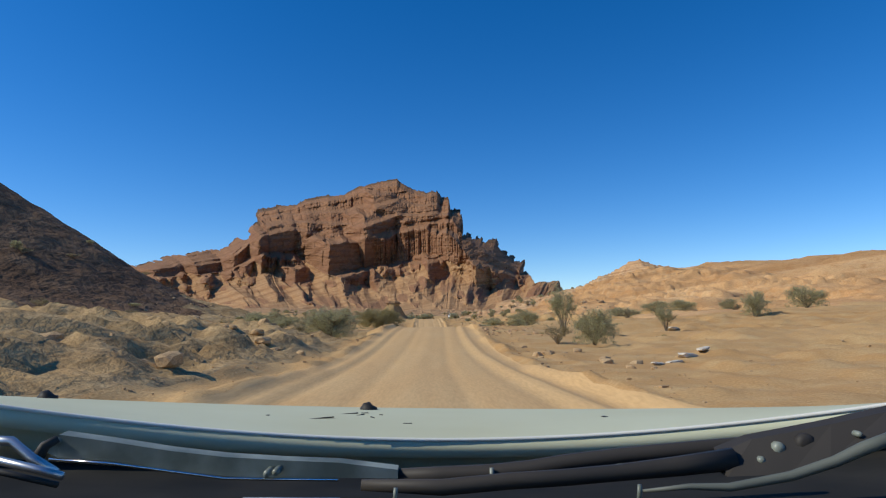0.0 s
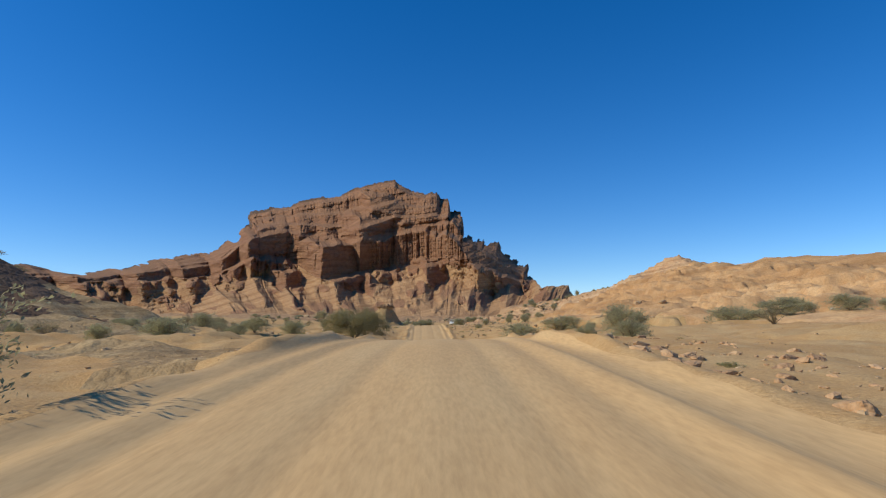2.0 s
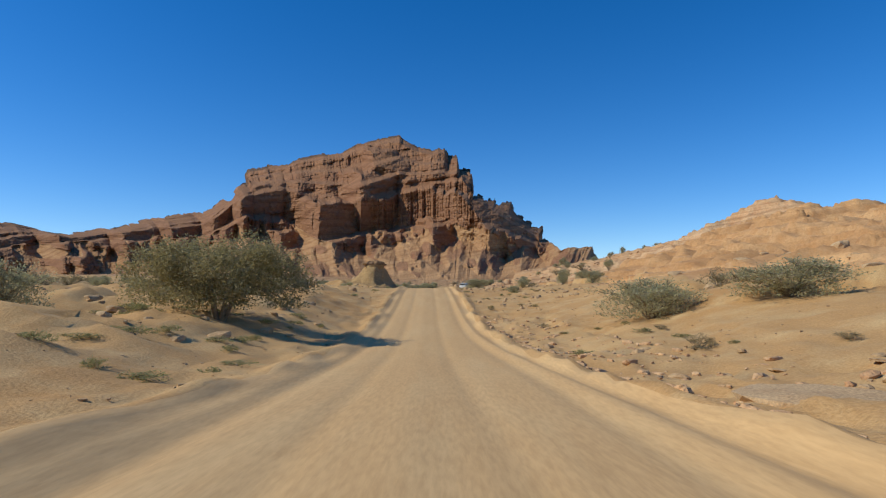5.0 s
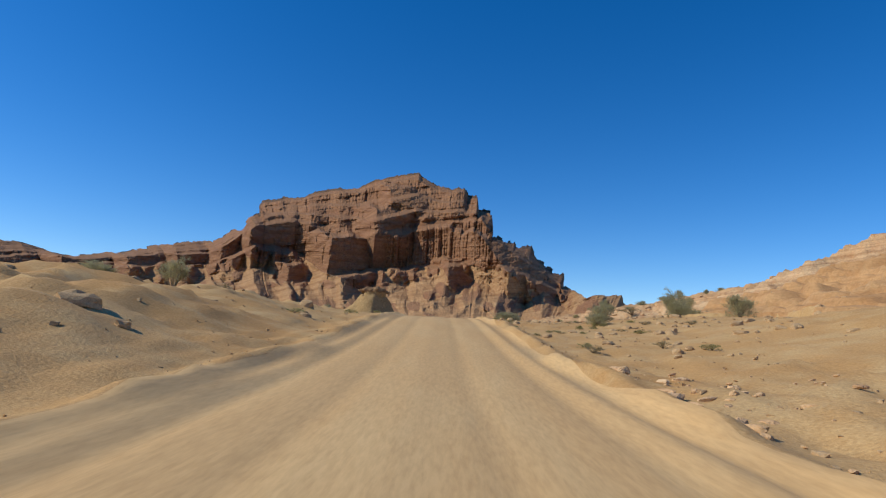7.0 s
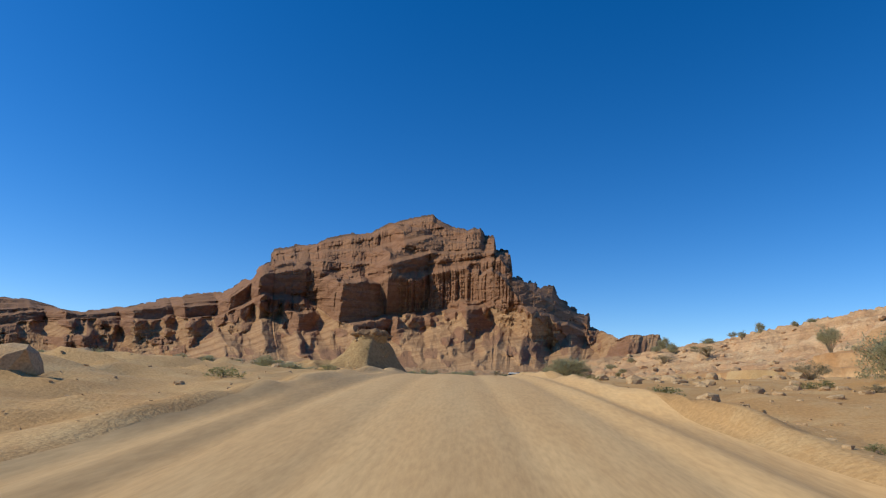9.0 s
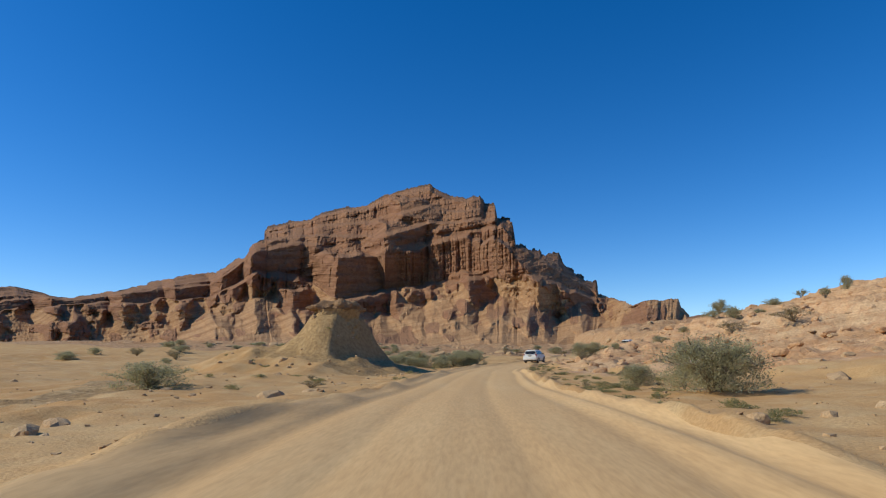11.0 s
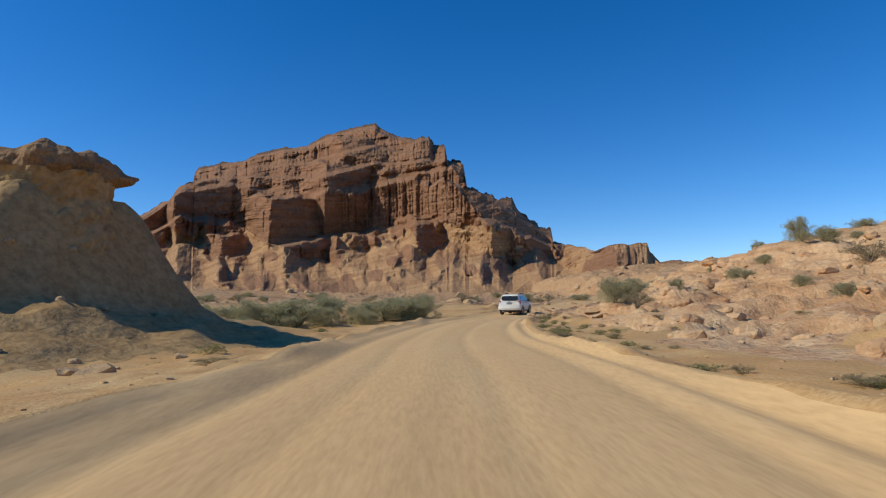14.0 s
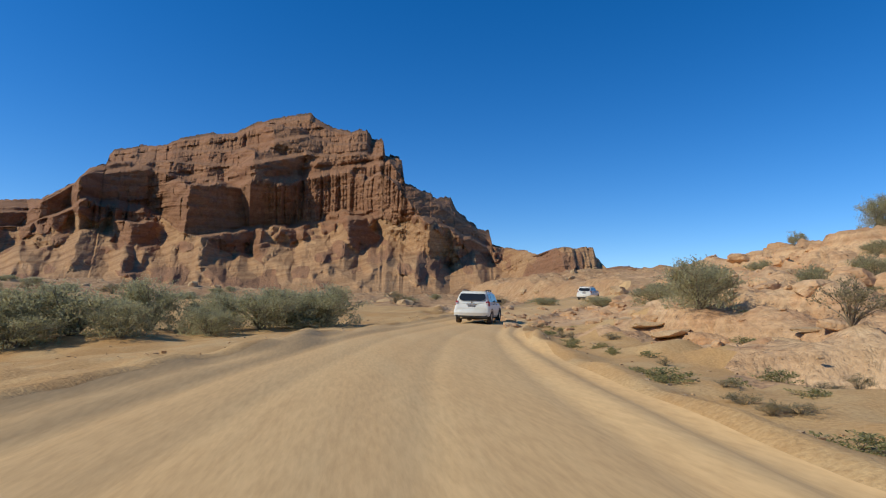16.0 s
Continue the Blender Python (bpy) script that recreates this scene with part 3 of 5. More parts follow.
# fans of scree: bearing and height of the apex, and the slope of their sides
fan = 0 * D
for t0, e0, side in ((-42, 124, 0.75), (-228, 112, 0.6), (-264, 98, 0.55), (52, 122, 0.7), (-318, 98, 0.6), (190, 104, 0.8), (-100, 92, 0.6), (122, 88, 0.6), (-170, 90, 0.55), (-400, 110, 0.7), (-470, 100, 0.8), (10, 86, 0.6)):
    bow = T - t0 + 5 * vnoise(T / 17 + t0, E / 15) + 2 * vnoise(T / 6, E / 6)
    fan = np.maximum(fan, np.clip((e0 - E) - side * np.abs(bow), 0, 45))
D = D - 0.85 * fan
loose = smooth(0, 5, fan)
out = out * (1 - 0.4 * loose)
D = D - size * out * smooth(0, 0.10, v) * (0.35 + 0.65 * smooth(1.0, 0.96, v))
X = STAND[0] + T / 1000 * (D - STAND[1])
Z = STAND[2] + E / 1000 * (D - STAND[1])
top = np.stack([X, D, Z], -1)
foot = ((loose > 0.5) | (tongue + 0.3 * vnoise(T / 7, high / 3) > 0.5) | (q < 0.4) | (ramp + 0.5 * vnoise(T / 11, high / 4) > 0.6)) & (outcrop < 0.6)
pick = np.zeros((len(tx) - 1, 303))
pick[:, :299] = foot[:-1, :-1]
rim = (C - E < 3.2 + 1.6 * vnoise(T / 16, T * 0 + 6)) & (T > -380) & (T < 216)          # darker band along the brow
pick[:, :299][rim[:-1, :-1]] = 2
pick[:, 299:][(T[:-1, 0] > -380) & (T[:-1, 0] < 216)] = 2
back = np.repeat(top[:, -1:, :], 4, 1)
back[:, :, 1] += np.array([6, 40, 120, 260])[None]
back[:, :, 2] *= np.array([1.0, 0.98, 0.8, 0.0])[None]
mountain = sheet("mountain", np.concatenate([top, back], 1), [M_ROCK, M_TALUS, M_DARK], pick, shade=False)
tagged(mountain, "layered red sandstone mesa with fluted cliffs above rubble slopes", "mountain", kind="structure")

# ---------------------------------------------------------------- small helpers
def part(name, bm, material, parent, label=""):
    me = bpy.data.meshes.new(name)
    bm.to_mesh(me)
    bm.free()
    for m in material if isinstance(material, (list, tuple)) else [material]:
        me.materials.append(m)
    ob = new(name, me)
    ob.parent = parent
    if label:
        ob["label"] = label
    return ob


def thing(name, m, label, category, group="", kind=""):
    ob = new(name)
    ob.empty_display_size = 0.2
    ob.matrix_world = m
    return tagged(ob, label, category, group, kind)


def tube(bm, points, radii, sides=6):
    """A tapered tube through the points, closed at both ends."""
    rings = []
    for k, (p, r) in enumerate(zip(points, radii)):
        p = Vector(p)
        ahead = Vector(points[min(k + 1, len(points) - 1)]) - Vector(points[max(k - 1, 0)])
        turn = ahead.to_track_quat("Z", "Y").to_matrix()
        rings.append([bm.verts.new(p + turn @ Vector((r * math.cos(a), r * math.sin(a), 0))) for a in (2 * math.pi * j / sides for j in range(sides))])
    for a, b in zip(rings, rings[1:]):
        for j in range(sides):
            bm.faces.new((a[j], a[(j + 1) % sides], b[(j + 1) % sides], b[j]))
    bm.faces.new(rings[0][::-1])
    bm.faces.new(rings[-1])


def slab(bm, size, at=(0, 0, 0), bevel=0.01, turn=None):
    """A bevelled box."""
    made = bmesh.ops.create_cube(bm, size=1)["verts"]
    m = Matrix.Translation(at) @ (turn or Matrix()) @ Matrix.Diagonal((*size, 1))
    bmesh.ops.transform(bm, matrix=m, verts=made)
    if bevel:
        edges = list({e for v in made for e in v.link_edges})
        bmesh.ops.bevel(bm, geom=edges, offset=bevel, segments=2, affect="EDGES", profile=0.5)


def loft(bm, rings, caps=True):
    loops = [[bm.verts.new(p) for p in ring] for ring in rings]
    n = len(loops[0])
    for a, b in zip(loops, loops[1:]):
        for j in range(n):
            bm.faces.new((a[j], a[(j + 1) % n], b[(j + 1) % n], b[j]))
    if caps:
        bm.faces.new(loops[0][::-1])
        bm.faces.new(loops[-1])
    bmesh.ops.recalc_face_normals(bm, faces=bm.faces)


def plate(bm, corners, thick):
    """A thin panel through the corners, thickened along its normal."""
    a = [Vector(c) for c in corners]
    normal = (a[1] - a[0]).cross(a[2] - a[0]).normalized() * thick
    loft(bm, [a, [c + normal for c in a]])


# ---------------------------------------------------------------- shrubs
def noisy_paint(name, base, second, scale=3.0, rough=0.6, rand=False):
    """A paint or leaf colour with spots, and a shade of its own for each object."""
    m = mat(name, rough)
    t, n = m.node_tree, m.node_tree.nodes
    b = n["Principled BSDF"]
    tex = n.new("ShaderNodeTexNoise")
    tex.inputs["Scale"].default_value, tex.inputs["Detail"].default_value = scale, 5.0
    co = n.new("ShaderNodeTexCoord")
    t.links.new(co.outputs["Object"], tex.inputs["Vector"])
    ramp = n.new("ShaderNodeValToRGB")
    ramp.color_ramp.elements[0].color, ramp.color_ramp.elements[1].color = (*base, 1), (*second, 1)
    ramp.color_ramp.elements[0].position, ramp.color_ramp.elements[1].position = 0.35, 0.68
    src = tex.outputs[0]
    if rand:
        isle = n.new("ShaderNodeNewGeometry")
        src = isle.outputs["Random Per Island"]
    t.links.new(src, ramp.inputs[0])
    t.links.new(ramp.outputs[0], b.inputs["Base Color"])
    if rand:
        thin, both = n.new("ShaderNodeBsdfTranslucent"), n.new("ShaderNodeMixShader")
        both.inputs[0].default_value = 0.5
        t.links.new(ramp.outputs[0], thin.inputs["Color"])
        t.links.new(b.outputs[0], both.inputs[1])
        t.links.new(thin.outputs[0], both.inputs[2])
        t.links.new(both.outputs[0], n["Material Output"].inputs["Surface"])
    return m


M_LEAF = noisy_paint("grey_green_leaf", (0.40, 0.365, 0.19), (0.47, 0.43, 0.24), rough=0.75, rand=True)
M_DRY = noisy_paint("dry_leaf", (0.27, 0.22, 0.11), (0.38, 0.31, 0.165), rough=0.8, rand=True)
M_TUFT = noisy_paint("olive_leaf", (0.25, 0.235, 0.085), (0.37, 0.345, 0.15), rough=0.8, rand=True)
M_ACACIA = noisy_paint("dusty_olive_leaf", (0.30, 0.25, 0.105), (0.37, 0.315, 0.15), rough=0.8, rand=True)
M_TWIG = noisy_paint("twig_bark", (0.20, 0.15, 0.09), (0.31, 0.25, 0.165), 8.0, 0.9)


def shrub_parts(seed, stems, leaves, leaf, spread, top, bare, material):
    """Meshes of a shrub one metre high and one metre across: stems, and leaves in clumps round their ends."""
    rng = random.Random(seed)
    wood, tips = bmesh.new(), []
    for _ in range(stems):
        a, lean = rng.uniform(0, 2 * math.pi), rng.uniform(0.1, 1.0) ** 0.7
        end = Vector((math.cos(a) * spread * lean, math.sin(a) * spread * lean, top * rng.uniform(0.7, 1.0) * (1 - 0.45 * lean * lean)))
        mid = end * 0.5 + Vector((rng.uniform(-0.05, 0.05), rng.uniform(-0.05, 0.05), 0.10))
        pts = [Vector((0, 0, -0.05)), end * 0.2 + Vector((0, 0, 0.06)), mid, end]
        tube(wood, pts, [0.016, 0.010, 0.006, 0.003], 3)
        for _ in range(3):
            f = rng.uniform(0.35, 0.95)
            root = mid.lerp(end, f)
            tip = root + Vector((rng.gauss(0, 0.10), rng.gauss(0, 0.10), rng.uniform(0.02, 0.16)))
            tube(wood, [root, tip], [0.006, 0.002], 3)
            tips += [tip, root.lerp(tip, 0.5)]
        tips += [end, mid.lerp(end, 0.6), mid, mid * 0.6, mid.lerp(end, 0.3)]
    if bare < 0.1:
        for _ in range(stems * 9):
            a, r = rng.uniform(0, 2 * math.pi), spread * rng.uniform(0.2, 0.95)
            tips.append(Vector((r * math.cos(a), r * math.sin(a), rng.uniform(0.05, 0.85) * top * math.sqrt(max(0.05, 1 - (r / spread) ** 2)))))
    verts, faces = [], []
    tips = [p for p in tips if p.z > bare * top]
    for _ in range(leaves):
        c = rng.choice(tips)
        p = c + Vector((rng.gauss(0, 0.034), rng.gauss(0, 0.034), rng.gauss(0, 0.034)))
        if p.z < 0.02:
            continue
        d = Vector((rng.gauss(0.8 * p.x, 0.45), rng.gauss(0.8 * p.y, 0.45), rng.gauss(0.8, 0.35))).normalized()
        s = d.cross(Vector((rng.gauss(0, 1), rng.gauss(0, 1), rng.gauss(0, 1)))).normalized()
        ln, wd = leaf * rng.uniform(1.0, 2.4), leaf * rng.uniform(0.2, 0.4)
        k = len(verts)
        verts += [p, p + d * ln * 0.5 + s * wd, p + d * ln, p + d * ln * 0.5 - s * wd]
        faces.append((k, k + 1, k + 2, k + 3))
    leafy = bpy.data.meshes.new("foliage")
    leafy.from_pydata([tuple(v) for v in verts], [], faces)
    leafy.materials.append(material)
    stalks = bpy.data.meshes.new("stem")
    wood.to_mesh(stalks)
    wood.free()
    stalks.materials.append(M_TWIG)
    return stalks, leafy


KINDS = {
    "dense": shrub_parts(1, 26, 6400, 0.028, 0.46, 0.95, 0.05, M_LEAF),
    "round": shrub_parts(2, 30, 6400, 0.028, 0.50, 0.92, 0.02, M_LEAF),
    "sparse": shrub_parts(3, 22, 5200, 0.022, 0.40, 1.0, 0.3, M_LEAF),
    "dry": shrub_parts(4, 22, 2200, 0.026, 0.50, 0.9, 0.1, M_DRY),
    "wide": shrub_parts(6, 60, 20000, 0.0175, 0.50, 0.92, 0.0, M_LEAF),
    "broad": shrub_parts(7, 30, 9000, 0.023, 0.50, 0.92, 0.0, M_LEAF),
    "tuft": shrub_parts(5, 10, 800, 0.055, 0.50, 0.8, 0.0, M_TUFT),
}
LABELS = {
    "wide": "broad bushy grey-green shrub dusted with sand", "broad": "broad bushy grey-green shrub dusted with sand",
    "dense": "dense grey-green desert shrub rooted in the sand", "round": "rounded grey-green creosote shrub on sandy soil",
    "sparse": "tall thin-leaved shrub with bare twigs showing", "dry": "dry brownish low shrub on bare soil", "tuft": "small green tuft of desert herb on sand",
}
turns = random.Random(11)


def shrub(kind, x, y, high, wide):
    z = float(ground_z(x, y))
    if kind in ("dense", "round") and wide > 1.3:
        kind = "wide" if abs(x - float(road_x(y))) < 7.0 and y < 200 else "broad"
    m = pose(x, y, z - 0.03, 0, 0, turns.uniform(0, 360)) @ Matrix.Diagonal((wide, wide, high, 1))
    top = thing("shrub" if kind != "tuft" else "herb_tuft", m, LABELS[kind], "shrub" if kind != "tuft" else "plant", "desert shrubs")
    for name, data in zip(("stem", "foliage"), KINDS[kind]):
        new(name, data).parent = top


# kind, x, y, height, width
SHRUBS_SOUTH = [
    ("sparse", 7.5, 35.4, 3.0, 1.9), ("dense", 7.2, 27.5, 1.8, 1.9), ("dry", 5.8, 28.9, 1.1, 1.6), ("round", 11.0, 40.2, 1.4, 2.4), ("sparse", 15.0, 39.5, 1.8, 1.5),
    ("round", 29.7, 81.4, 1.7, 4.0), ("round", 30.1, 73.1, 1.4, 3.0), ("dense", 39.1, 80.5, 1.8, 2.5), ("round", 45.5, 85.1, 1.4, 2.7), ("dense", 26.4, 50.0, 2.4, 2.3), ("round", 36.4, 59.2, 2.4, 3.8),
    ("round", 7.3, 52.4, 0.7, 1.5), ("dense", 9.0, 58.8, 1.8, 2.3), ("round", 7.8, 61.5, 0.8, 1.4), ("dry", 21.8, 68.5, 1.3, 2.2),
]
SHRUBS_BROW = [
    ("round", 24.1, 78.1, 1.8, 5.0), ("dense", 35.5, 88.4, 2.4, 3.4), ("round", 9.1, 95.4, 1.9, 4.4), ("round", 13.0, 91.8, 1.6, 4.2), ("round", 5.5, 65.1, 0.6, 1.5), ("sparse", 11.5, 75.0, 0.9, 1.2),
    ("round", 14.4, 75.3, 0.6, 1.2), ("tuft", 7.8, 63.5, 0.3, 0.6), ("dense", 37.1, 102.3, 1.9, 2.9), ("dry", 21.6, 93.7, 0.7, 1.2), ("dry", 14.2, 100.0, 1.4, 2.6), ("dry", 7.0, 85.6, 0.5, 0.9),
    ("dense", -5.9, 34.6, 1.9, 3.4), ("round", -9.8, 34.6, 1.4, 2.2), ("dry", -7.0, 32.2, 0.8, 1.6), ("round", -15.6, 64.7, 1.5, 3.4), ("round", -16.3, 85.0, 1.5, 2.5), ("dense", -23.8, 92.8, 1.9, 3.4), ("round", -25.0, 99.5, 1.4, 3.2), ("dense", -13.8, 89.3, 1.8, 2.8),
]
SHRUBS_HILL = [
    ("round", 52.2, 214.0, 1.6, 2.2), ("dense", 48.7, 213.0, 1.4, 1.2), ("dense", 43.7, 213.5, 1.9, 1.5), ("sparse", 40.2, 212.0, 1.6, 1.6), ("dry", 31.2, 202.0, 1.6, 4.6), ("dry", 26.2, 205.0, 1.4, 4.0), ("dense", 55.7, 221.0, 1.5, 2.0), ("sparse", 27.1, 166.0, 2.4, 2.4),
    ("dense", 19.4, 207.6, 1.1, 1.9), ("round", 25.0, 222.0, 1.2, 2.1), ("round", 19.6, 201.4, 0.8, 1.3), ("round", 17.8, 195.5, 0.7, 1.3), ("round", 22.0, 193.4, 0.6, 1.9), ("dense", 30.9, 215.8, 1.8, 2.2), ("dense", 39.2, 222.7, 1.5, 2.6), ("round", 35.2, 218.0, 0.9, 1.6),
    ("sparse", 31.7, 227.0, 1.6, 2.0), ("dense", 27.8, 214.0, 1.0, 1.6), ("round", 23.4, 211.6, 0.8, 1.4), ("sparse", 44.2, 225.0, 1.4, 1.8),
]
SHRUBS_BEND = [
    ("round", 9.0, 193.5, 0.7, 1.2), ("round", 19.6, 224.8, 0.8, 1.8), ("round", 14.3, 214.3, 1.3, 2.8), ("round", 11.5, 206.2, 1.5, 2.6), ("round", 16.9, 214.7, 0.7, 1.8), ("dense", 10.0, 203.8, 1.7, 2.1), ("dense", 13.6, 203.7, 0.9, 1.0),
    ("round", 22.3, 240.8, 1.2, 3.6), ("dense", 30.5, 218.8, 2.4, 2.2), ("dry", 8.9, 197.1, 0.9, 1.6), ("tuft", 6.0, 195.2, 0.25, 0.6), ("tuft", 6.4, 192.3, 0.2, 0.8), ("dense", 5.2, 155.0, 1.6, 2.9), ("dense", 4.9, 161.5, 0.9, 1.4), ("sparse", 5.5, 158.2, 0.9, 1.0), ("dry", 6.7, 169.5, 0.7, 1.1),
    ("round", -13.8, 162.0, 1.2, 3.0), ("dry", -7.7, 162.8, 0.35, 1.2), ("dense", -11.5, 203.8, 1.4, 2.8), ("round", -9.8, 206.8, 1.3, 2.4),
]
SHRUBS_LEFT = [("dense", -7.3, 208.0, 1.3, 2.0), ("round", -5.1, 210.0, 1.2, 2.2), ("round", -14.1, 206.0, 1.5, 3.0), ("dense", -17.5, 203.0, 1.6, 3.4), ("dense", -2.1, 214.0, 1.1, 2.4), ("sparse", -19.5, 136.0, 2.6, 2.6), ("dry", -21.0, 133.0, 1.2, 1.8), ("round", 6.9, 124.7, 0.7, 1.2), ("dense", 12.0, 128.0, 1.0, 1.2), ("dense", 14.3, 125.5, 1.3, 1.5), ("sparse", 12.6, 130.0, 1.8, 1.6), ("dense", 8.6, 131.0, 1.2, 1.5), ("round", 17.0, 141.0, 1.2, 1.8), ("dense", 20.5, 148.0, 1.4, 2.0), ("dry", 10.5, 138.0, 0.7, 1.4)]
for row in SHRUBS_SOUTH + SHRUBS_BROW + SHRUBS_HILL + SHRUBS_BEND + SHRUBS_LEFT:
    shrub(*row)
scatter = random.Random(5)
for k in range(46):                      # scrub on the stony plain west of the track
    y = scatter.uniform(48, 150)
    shrub(scatter.choice(("dry", "dense", "dry", "round")), float(road_x(y)) - scatter.uniform(9, 46), y, scatter.uniform(0.4, 1.2), scatter.uniform(0.8, 2.2))
for k in range(40):                      # thicker scrub towards the foot of the mesa
    shrub(scatter.choice(("dense", "round", "dry")), scatter.uniform(-74, -24), scatter.uniform(110, 238), scatter.uniform(0.7, 1.5), scatter.uniform(1.5, 3.2))
for k in range(40):                      # tufts on the sand west of the track
    y = scatter.uniform(118, 200)
    shrub(scatter.choice(("tuft", "tuft", "dry")), float(road_x(y)) - 4.2 - 16 * scatter.random() ** 1.3, y, scatter.uniform(0.12, 0.35), scatter.uniform(0.3, 1.0))
for k in range(70):                      # grass and herbs round the acacia
    y = scatter.uniform(78, 100)
    shrub("tuft", float(road_x(y)) - 4.0 - 11 * scatter.random() ** 1.2, y, scatter.uniform(0.12, 0.3), scatter.uniform(0.4, 1.1))
for k in range(44):                      # scrub on the flats below the mesa
    shrub(scatter.choice(("dry", "dense", "round")), scatter.uniform(-75, 24), scatter.uniform(238, 318), scatter.uniform(0.8, 1.7), scatter.uniform(1.8, 3.6))
for k in range(16):                      # the row of bushes behind the mushroom rock
    shrub("dense", -25 + 1.6 * k + scatter.uniform(-0.6, 0.6), 200 + 0.95 * k + scatter.uniform(-1.5, 2.5), scatter.uniform(1.5, 2.3), scatter.uniform(2.4, 3.8))
for y0, y1, x0, x1, count in ((108, 135, 3.9, 12, 26), (155, 178, 0.8, 6.5, 64), (70, 100, 4.5, 12, 14), (190, 200, 2.6, 9, 9), (30, 60, 6, 16, 8), (176, 205, 8, 18, 14), (174, 214, 3.0, 4.6, 46), (140, 160, 3.0, 5.0, 20)):
    for _ in range(count):
        y = scatter.uniform(y0, y1)
        x = float(road_x(y)) + 3.6 + scatter.uniform(0, 1) ** 1.4 * (x1 - x0)
        shrub(scatter.choice(("tuft", "tuft", "dry")), x, y, scatter.uniform(0.10, 0.26), scatter.uniform(0.25, 0.75))


# ---------------------------------------------------------------- tree with many stems
def tree(x, y, high, wide):
    rng = random.Random(21)
    top = thing("acacia_tree", pose(x, y, float(ground_z(x, y)) - 0.05), "wide dusty green acacia tree with several low trunks", "tree")
    wood, limbs, tips = bmesh.new(), bmesh.new(), []
    for k in range(6):
        a = k * 1.05 + rng.uniform(-0.3, 0.3)
        lean = rng.uniform(0.35, 1.0)
        end = Vector((math.cos(a) * wide * 0.30 * lean, math.sin(a) * wide * 0.26 * lean, high * rng.uniform(0.5, 0.7)))
        tube(wood, [(0.1 * math.cos(a), 0.1 * math.sin(a), -0.1), end * 0.35 + Vector((0, 0, 0.15)), end], [0.11, 0.075, 0.04], 6)
        for _ in range(13):
            b = a + rng.uniform(-0.9, 0.9)
            f = rng.uniform(0.4, 1.0)
            root = end * f + Vector((0, 0, 0.12 * (1 - f)))
            tip = Vector((math.cos(b) * wide * 0.5 * rng.uniform(0.45, 1), math.sin(b) * wide * 0.45 * rng.uniform(0.4, 1), high * rng.uniform(0.2, 0.98)))
            tip.z *= 1 - 0.45 * (Vector((tip.x, tip.y)).length / (wide * 0.5)) ** 2
            mid = root.lerp(tip, 0.5) + Vector((0, 0, 0.12))
            tube(limbs, [root, mid, tip], [0.03, 0.018, 0.006], 4)
            tips += [tip, mid.lerp(tip, 0.5), mid, mid.lerp(tip, 0.8)]
    for _ in range(170):                    # twigs that close the dome
        a, f = rng.uniform(0, 2 * math.pi), math.sqrt(rng.uniform(0.05, 1))
        tips.append(Vector((0.48 * wide * f * math.cos(a), 0.44 * wide * f * math.sin(a), high * (0.26 + 0.68 * math.sqrt(1.02 - f * f) * rng.uniform(0.35, 1.0)))))
    verts, faces = [], []
    for _ in range(44000):
        c = rng.choice(tips)
        p = c + Vector((rng.gauss(0, 0.24), rng.gauss(0, 0.24), rng.gauss(0, 0.16)))
        if p.z < 0.55 + 0.35 * math.exp(-p.x * p.x - p.y * p.y):
            continue
        d = Vector((rng.gauss(0, 1), rng.gauss(0, 1), rng.gauss(0, 0.8))).normalized()
        s = d.cross(Vector((rng.gauss(0, 1), rng.gauss(0, 1), rng.gauss(0, 1)))).normalized()
        ln, wd, k = rng.uniform(0.06, 0.13), rng.uniform(0.018, 0.036), len(verts)
        verts += [p, p + d * ln * 0.5 + s * wd, p + d * ln, p + d * ln * 0.5 - s * wd]
        faces.append((k, k + 1, k + 2, k + 3))
    part("trunk", wood, M_TWIG, top)
    part("limbs", limbs, M_TWIG, top)
    mesh_ob("crown", [tuple(v) for v in verts], faces, M_ACACIA, top)


tree(-8.4, 93.6, 3.8, 7.6)


# ---------------------------------------------------------------- rocks
M_STONE = earth("loose_sandstone", ((0.540, 0.360, 0.191), (0.590, 0.410, 0.229), (0.480, 0.300, 0.154)), 3.0, 0.6, grain=9, dist=0.05)
M_PALE = earth("pale_stone", ((0.76, 0.69, 0.56), (0.68, 0.58, 0.44), (0.80, 0.75, 0.64)), 2.0, 0.4, grain=14, dist=0.03)
M_CAP = earth("tan_caprock", ((0.33, 0.20, 0.105), (0.38, 0.245, 0.13), (0.28, 0.165, 0.085)), 1.6, 0.8, strata=1.2, grain=8, dist=0.15)


def rock_mesh(seed, flat, material, detail=2):
    bm = bmesh.new()
    bmesh.ops.create_icosphere(bm, subdivisions=detail, radius=0.5)
    off = Vector((seed * 7.1, seed * 3.3, 0))
    for vert in bm.verts:
        q = vert.co
        cut = max(abs(q.x), abs(q.y), abs(q.z)) * 2
        q = q * (0.45 + 0.55 / max(cut, 0.6))
        q = q * (1 + 0.28 * noise.noise(q * 2.3 + off) + 0.13 * noise.noise(q * 6.1 + off))
        vert.co = Vector((q.x, q.y, q.z * flat))
    me = bpy.data.meshes.new("rock")
    bm.to_mesh(me)
    bm.free()
    me.materials.append(material)
    return me


